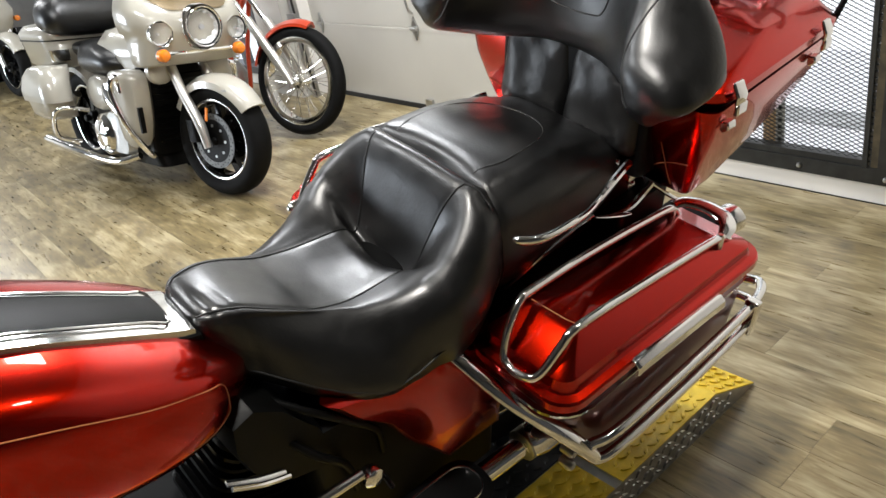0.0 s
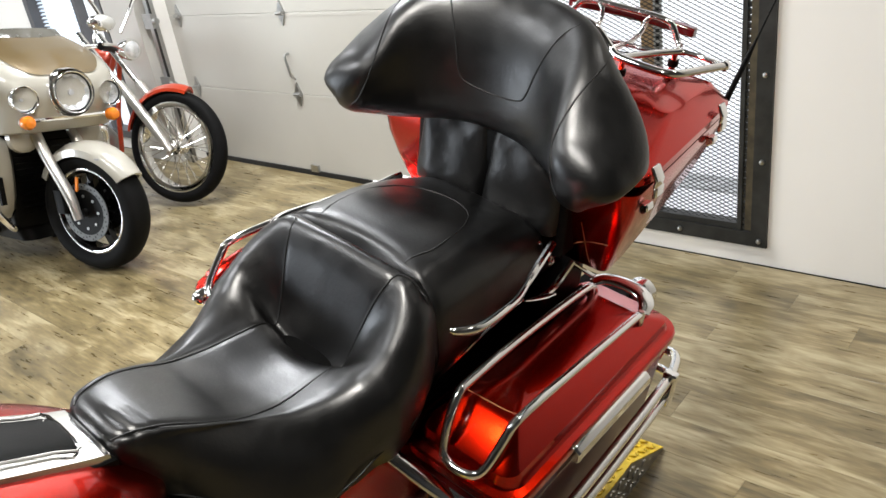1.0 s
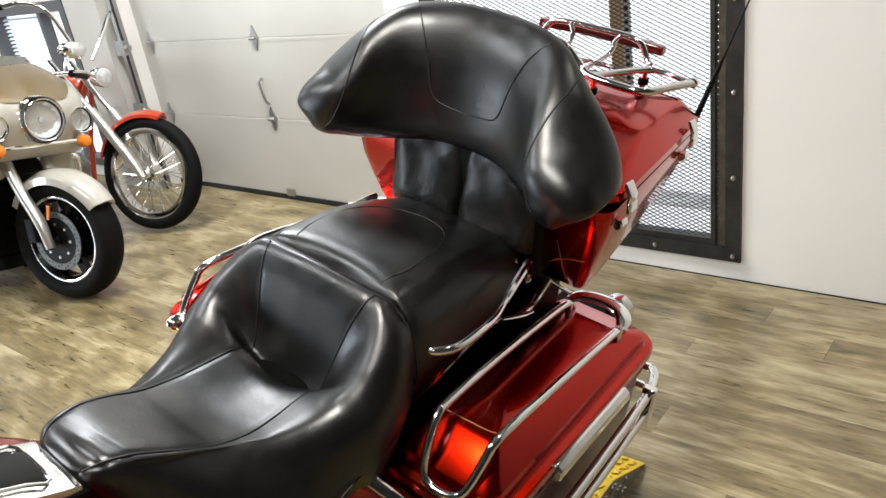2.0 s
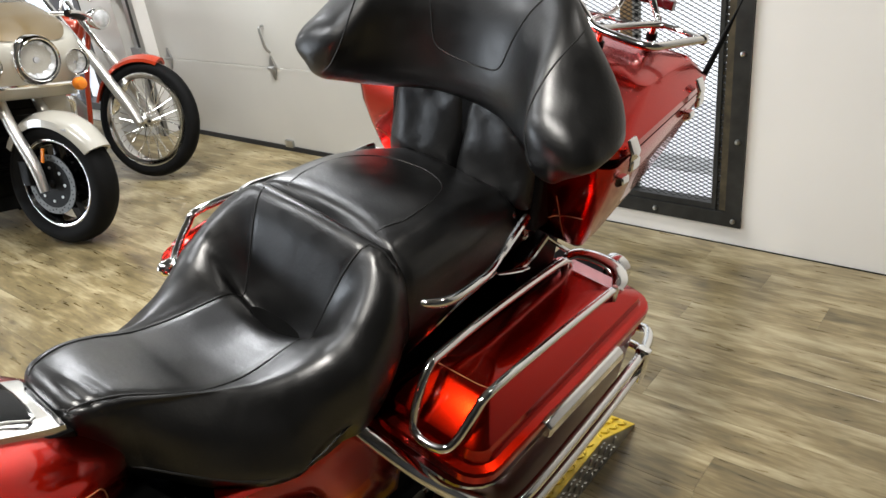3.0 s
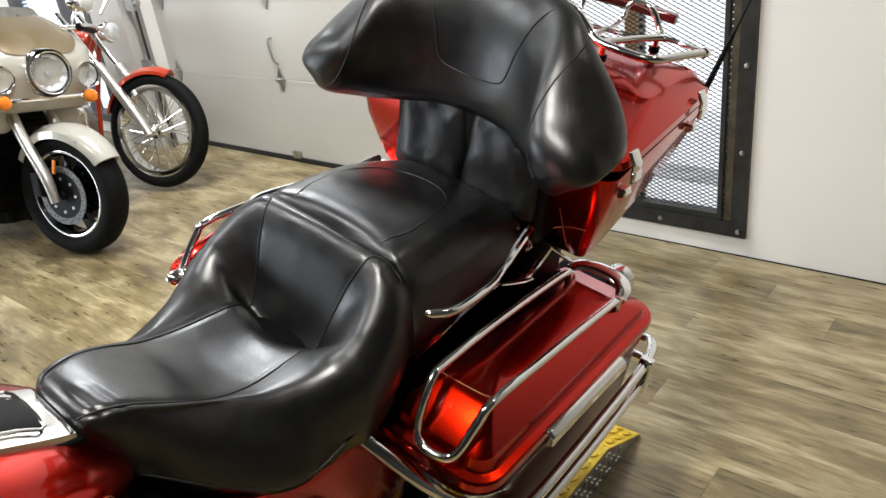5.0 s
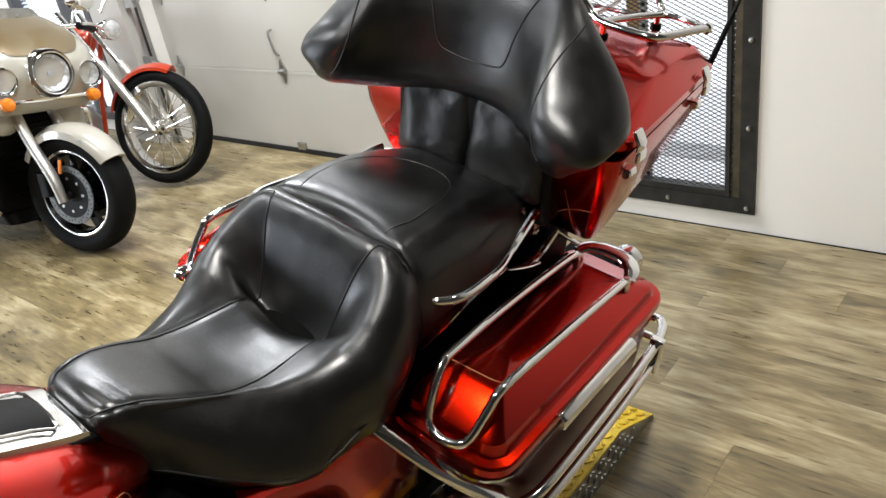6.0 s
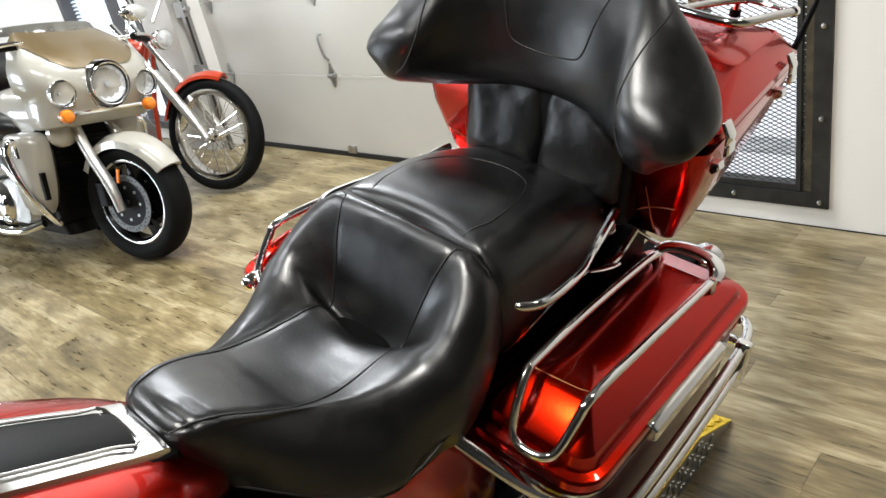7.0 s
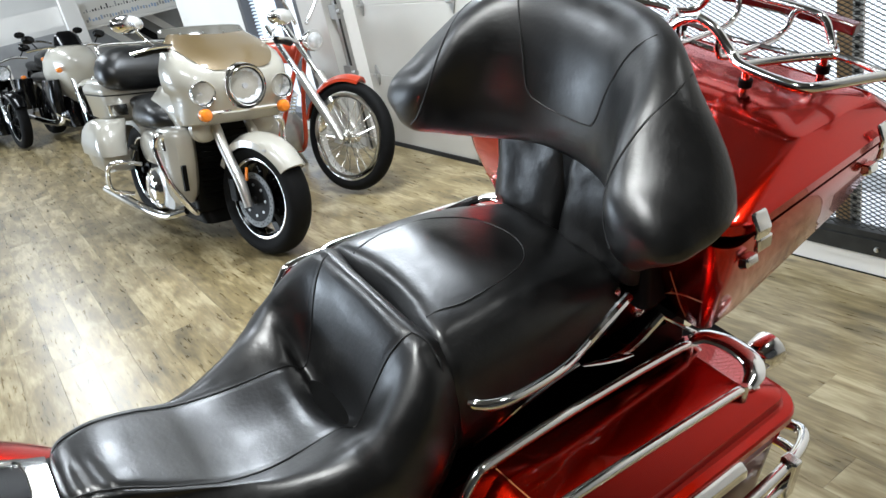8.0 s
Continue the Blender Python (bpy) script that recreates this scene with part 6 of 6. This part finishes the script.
        for sg in (1, -1):
            part("side_panel", loft([rrect(sg * 0.26 - 0.06, sg * 0.26 + 0.06, 0.30, 0.62, 0.34, 0.05), rrect(sg * 0.27 - 0.07, sg * 0.27 + 0.07, 0.26, 0.66, 0.52, 0.06), rrect(sg * 0.25 - 0.06, sg * 0.25 + 0.06, 0.30, 0.60, 0.70, 0.05)]), BLACK_GLOSS, t, "gloss black side panel", angle=50)
            part("saddlebag", loft([rrect(sg * 0.30 - 0.09, sg * 0.30 + 0.09, 1.25, 1.75, 0.36, 0.06), rrect(sg * 0.31 - 0.10, sg * 0.31 + 0.10, 1.20, 1.80, 0.46, 0.07), rrect(sg * 0.30 - 0.09, sg * 0.30 + 0.09, 1.20, 1.78, 0.72, 0.07)]), BLACK_GLOSS, t, angle=50)
    else:
        headlight(t, 0, 0.16, 0.88, 0.085)
    part("side_stand", tube([(0.10, 0.70, 0.18), (0.20, 0.72, 0.05), (0.26, 0.73, -0.045)], 0.012, 8, 3), BLACK, t)
    return t


cruiser(pose(-9.1, 1.36, 0.012, 0, 9, 100), "white and black motorcycle parked behind the white tourer", PEARL, True)
for x, y, rz, paint, lab in ((-10.2, 0.66, 100, BLACK_GLOSS, "black cruiser with chrome engine in the parked row"), (-11.6, 1.5, 98, BLACK_GLOSS, "black cruiser parked in the far row"),
                             (-11.4, 0.25, 100, BLACK_GLOSS, "black cruiser parked in the far row"), (-12.4, -0.35, 96, GREY, "grey cruiser parked in the far row")):
    cruiser(pose(x, y, 0.012, 0, 9, rz), lab, paint)


# ---- storage corner behind the parked row ----
post = thing("column", pose(-12.6, 2.06, 0), "white painted square column", "column", kind="structure")
part("shaft", box(-0.09, 0.09, -0.12, 0.12, 0, CEILING - 0.004), WALL, post, bevel=0.006)
rack = thing("display_shelf", pose(-12.7, 0, 0), "white display shelf with pale printed header and goods", "shelf")
part("header", box(-0.04, 0.0, 2.19, 3.75, 1.06, 1.40), WALL, rack, "white header board")
part("back_board", box(-0.9, -0.86, 0.3, 3.9, 0, 1.06), GREY, rack)
part("shelf_board", box(-0.85, -0.002, 2.19, 3.75, 1.02, 1.055), WALL, rack)
part("header", box(-0.04, 0.0, 0.3, 1.93, 1.17, 1.44), WALL, rack, "white header board")
rr = random.Random(8)
for k in range(34):
    yy = 2.24 + k * 0.043
    z0 = 1.12 + 0.02 * rr.random()
    part("print_bar", box(0.001, 0.004, yy, yy + 0.018 + 0.012 * rr.random(), z0, z0 + 0.03 + 0.03 * rr.random()), BLUE_PRINT if rr.random() < 0.6 else GREY, rack)
    part("print_bar", box(0.001, 0.004, yy, yy + 0.02, 1.26, 1.27 + 0.07 * rr.random()), GREY if rr.random() < 0.5 else BLACK, rack)
for k, y0 in enumerate((2.45, 2.85, 3.2)):
    part("brace", prism([(y0, 1.0), (y0 + 0.16, 1.0), (y0 + 0.62, 0.55), (y0 + 0.46, 0.55)], "x", -0.8, -0.76), BLACK if k == 1 else WALL, rack, smooth=False)
bx = thing("cardboard_box", pose(-12.75, 1.86, 0.0), "brown cardboard box standing on end", "box")
part("carton", box(-0.15, 0.15, -0.10, 0.10, 0.0, 0.92), CARD, bx, bevel=0.006)
part("tape", box(0.151, 0.153, -0.02, 0.02, 0.05, 0.90), WOOD, bx)
yb = thing("storage_tub", pose(-12.6, 2.75, 0.0), "yellow plastic storage tub on a black stand", "tub")
part("stand", box(-0.15, 0.15, -0.18, 0.18, 0.0, 0.40), BLACK, yb, bevel=0.01)
part("tub", loft([rrect(-0.14, 0.14, -0.16, 0.16, 0.401, 0.04), rrect(-0.16, 0.16, -0.19, 0.19, 0.56, 0.04)]), YELLOW, yb)

# ---- floor planks ----
PW, PLEN = 0.152, 1.22
plank_bm = loft([[(-PLEN / 2 + e, -PW / 2 + e, z), (PLEN / 2 - e, -PW / 2 + e, z), (PLEN / 2 - e, PW / 2 - e, z), (-PLEN / 2 + e, PW / 2 - e, z)] for e, z in ((0.0002, -0.004), (0.0002, -0.0005), (0.0007, 0.0))])
first = part("plank", plank_bm, PLANK, floor, smooth=False)
plank_mesh = first.data
rest_v, rest_f = [], []
rng = random.Random(4)
used_first = False
row = 0
y = -5.9
while y < 4.75:
    shift = rng.random() * PLEN
    x = X0 + 0.1 - shift
    while x < X1 + 0.3:
        cx = x + PLEN / 2
        if x < X1 - 0.02 and x + PLEN > X0 + 0.02 and (y <= WALL_Y - 0.07 or cx < WALL_END or (y < 2.78 and -5.2 < cx < -2.5)):
            if -5.6 < cx < 1.3 and -0.35 < y < 2.66:
                o = first if not used_first else new("plank", plank_mesh)
                used_first = True
                o.parent = floor
                o.location = (cx, y, 0)
            else:
                b = len(rest_v)
                xa, xb = max(x, X0), min(x + PLEN, X1)
                for e, z in ((0.0002, -0.004), (0.0007, 0.0)):
                    rest_v += [(xx + sx * e, y + sy * (PW / 2 - e), z) for xx, sx, sy in ((xa, 1, -1), (xb, -1, -1), (xb, -1, 1), (xa, 1, 1))]
                rest_f += [(b + 4, b + 5, b + 6, b + 7)] + [(b + i, b + (i + 1) % 4, b + 4 + (i + 1) % 4, b + 4 + i) for i in range(4)]
        x += PLEN
    y += PW
me = bpy.data.meshes.new("far_planks")
me.from_pydata(rest_v, [], rest_f)
me.materials.append(PLANK)
far = new("far_planks", me)
far.parent = floor
far["kind"] = "stuff"
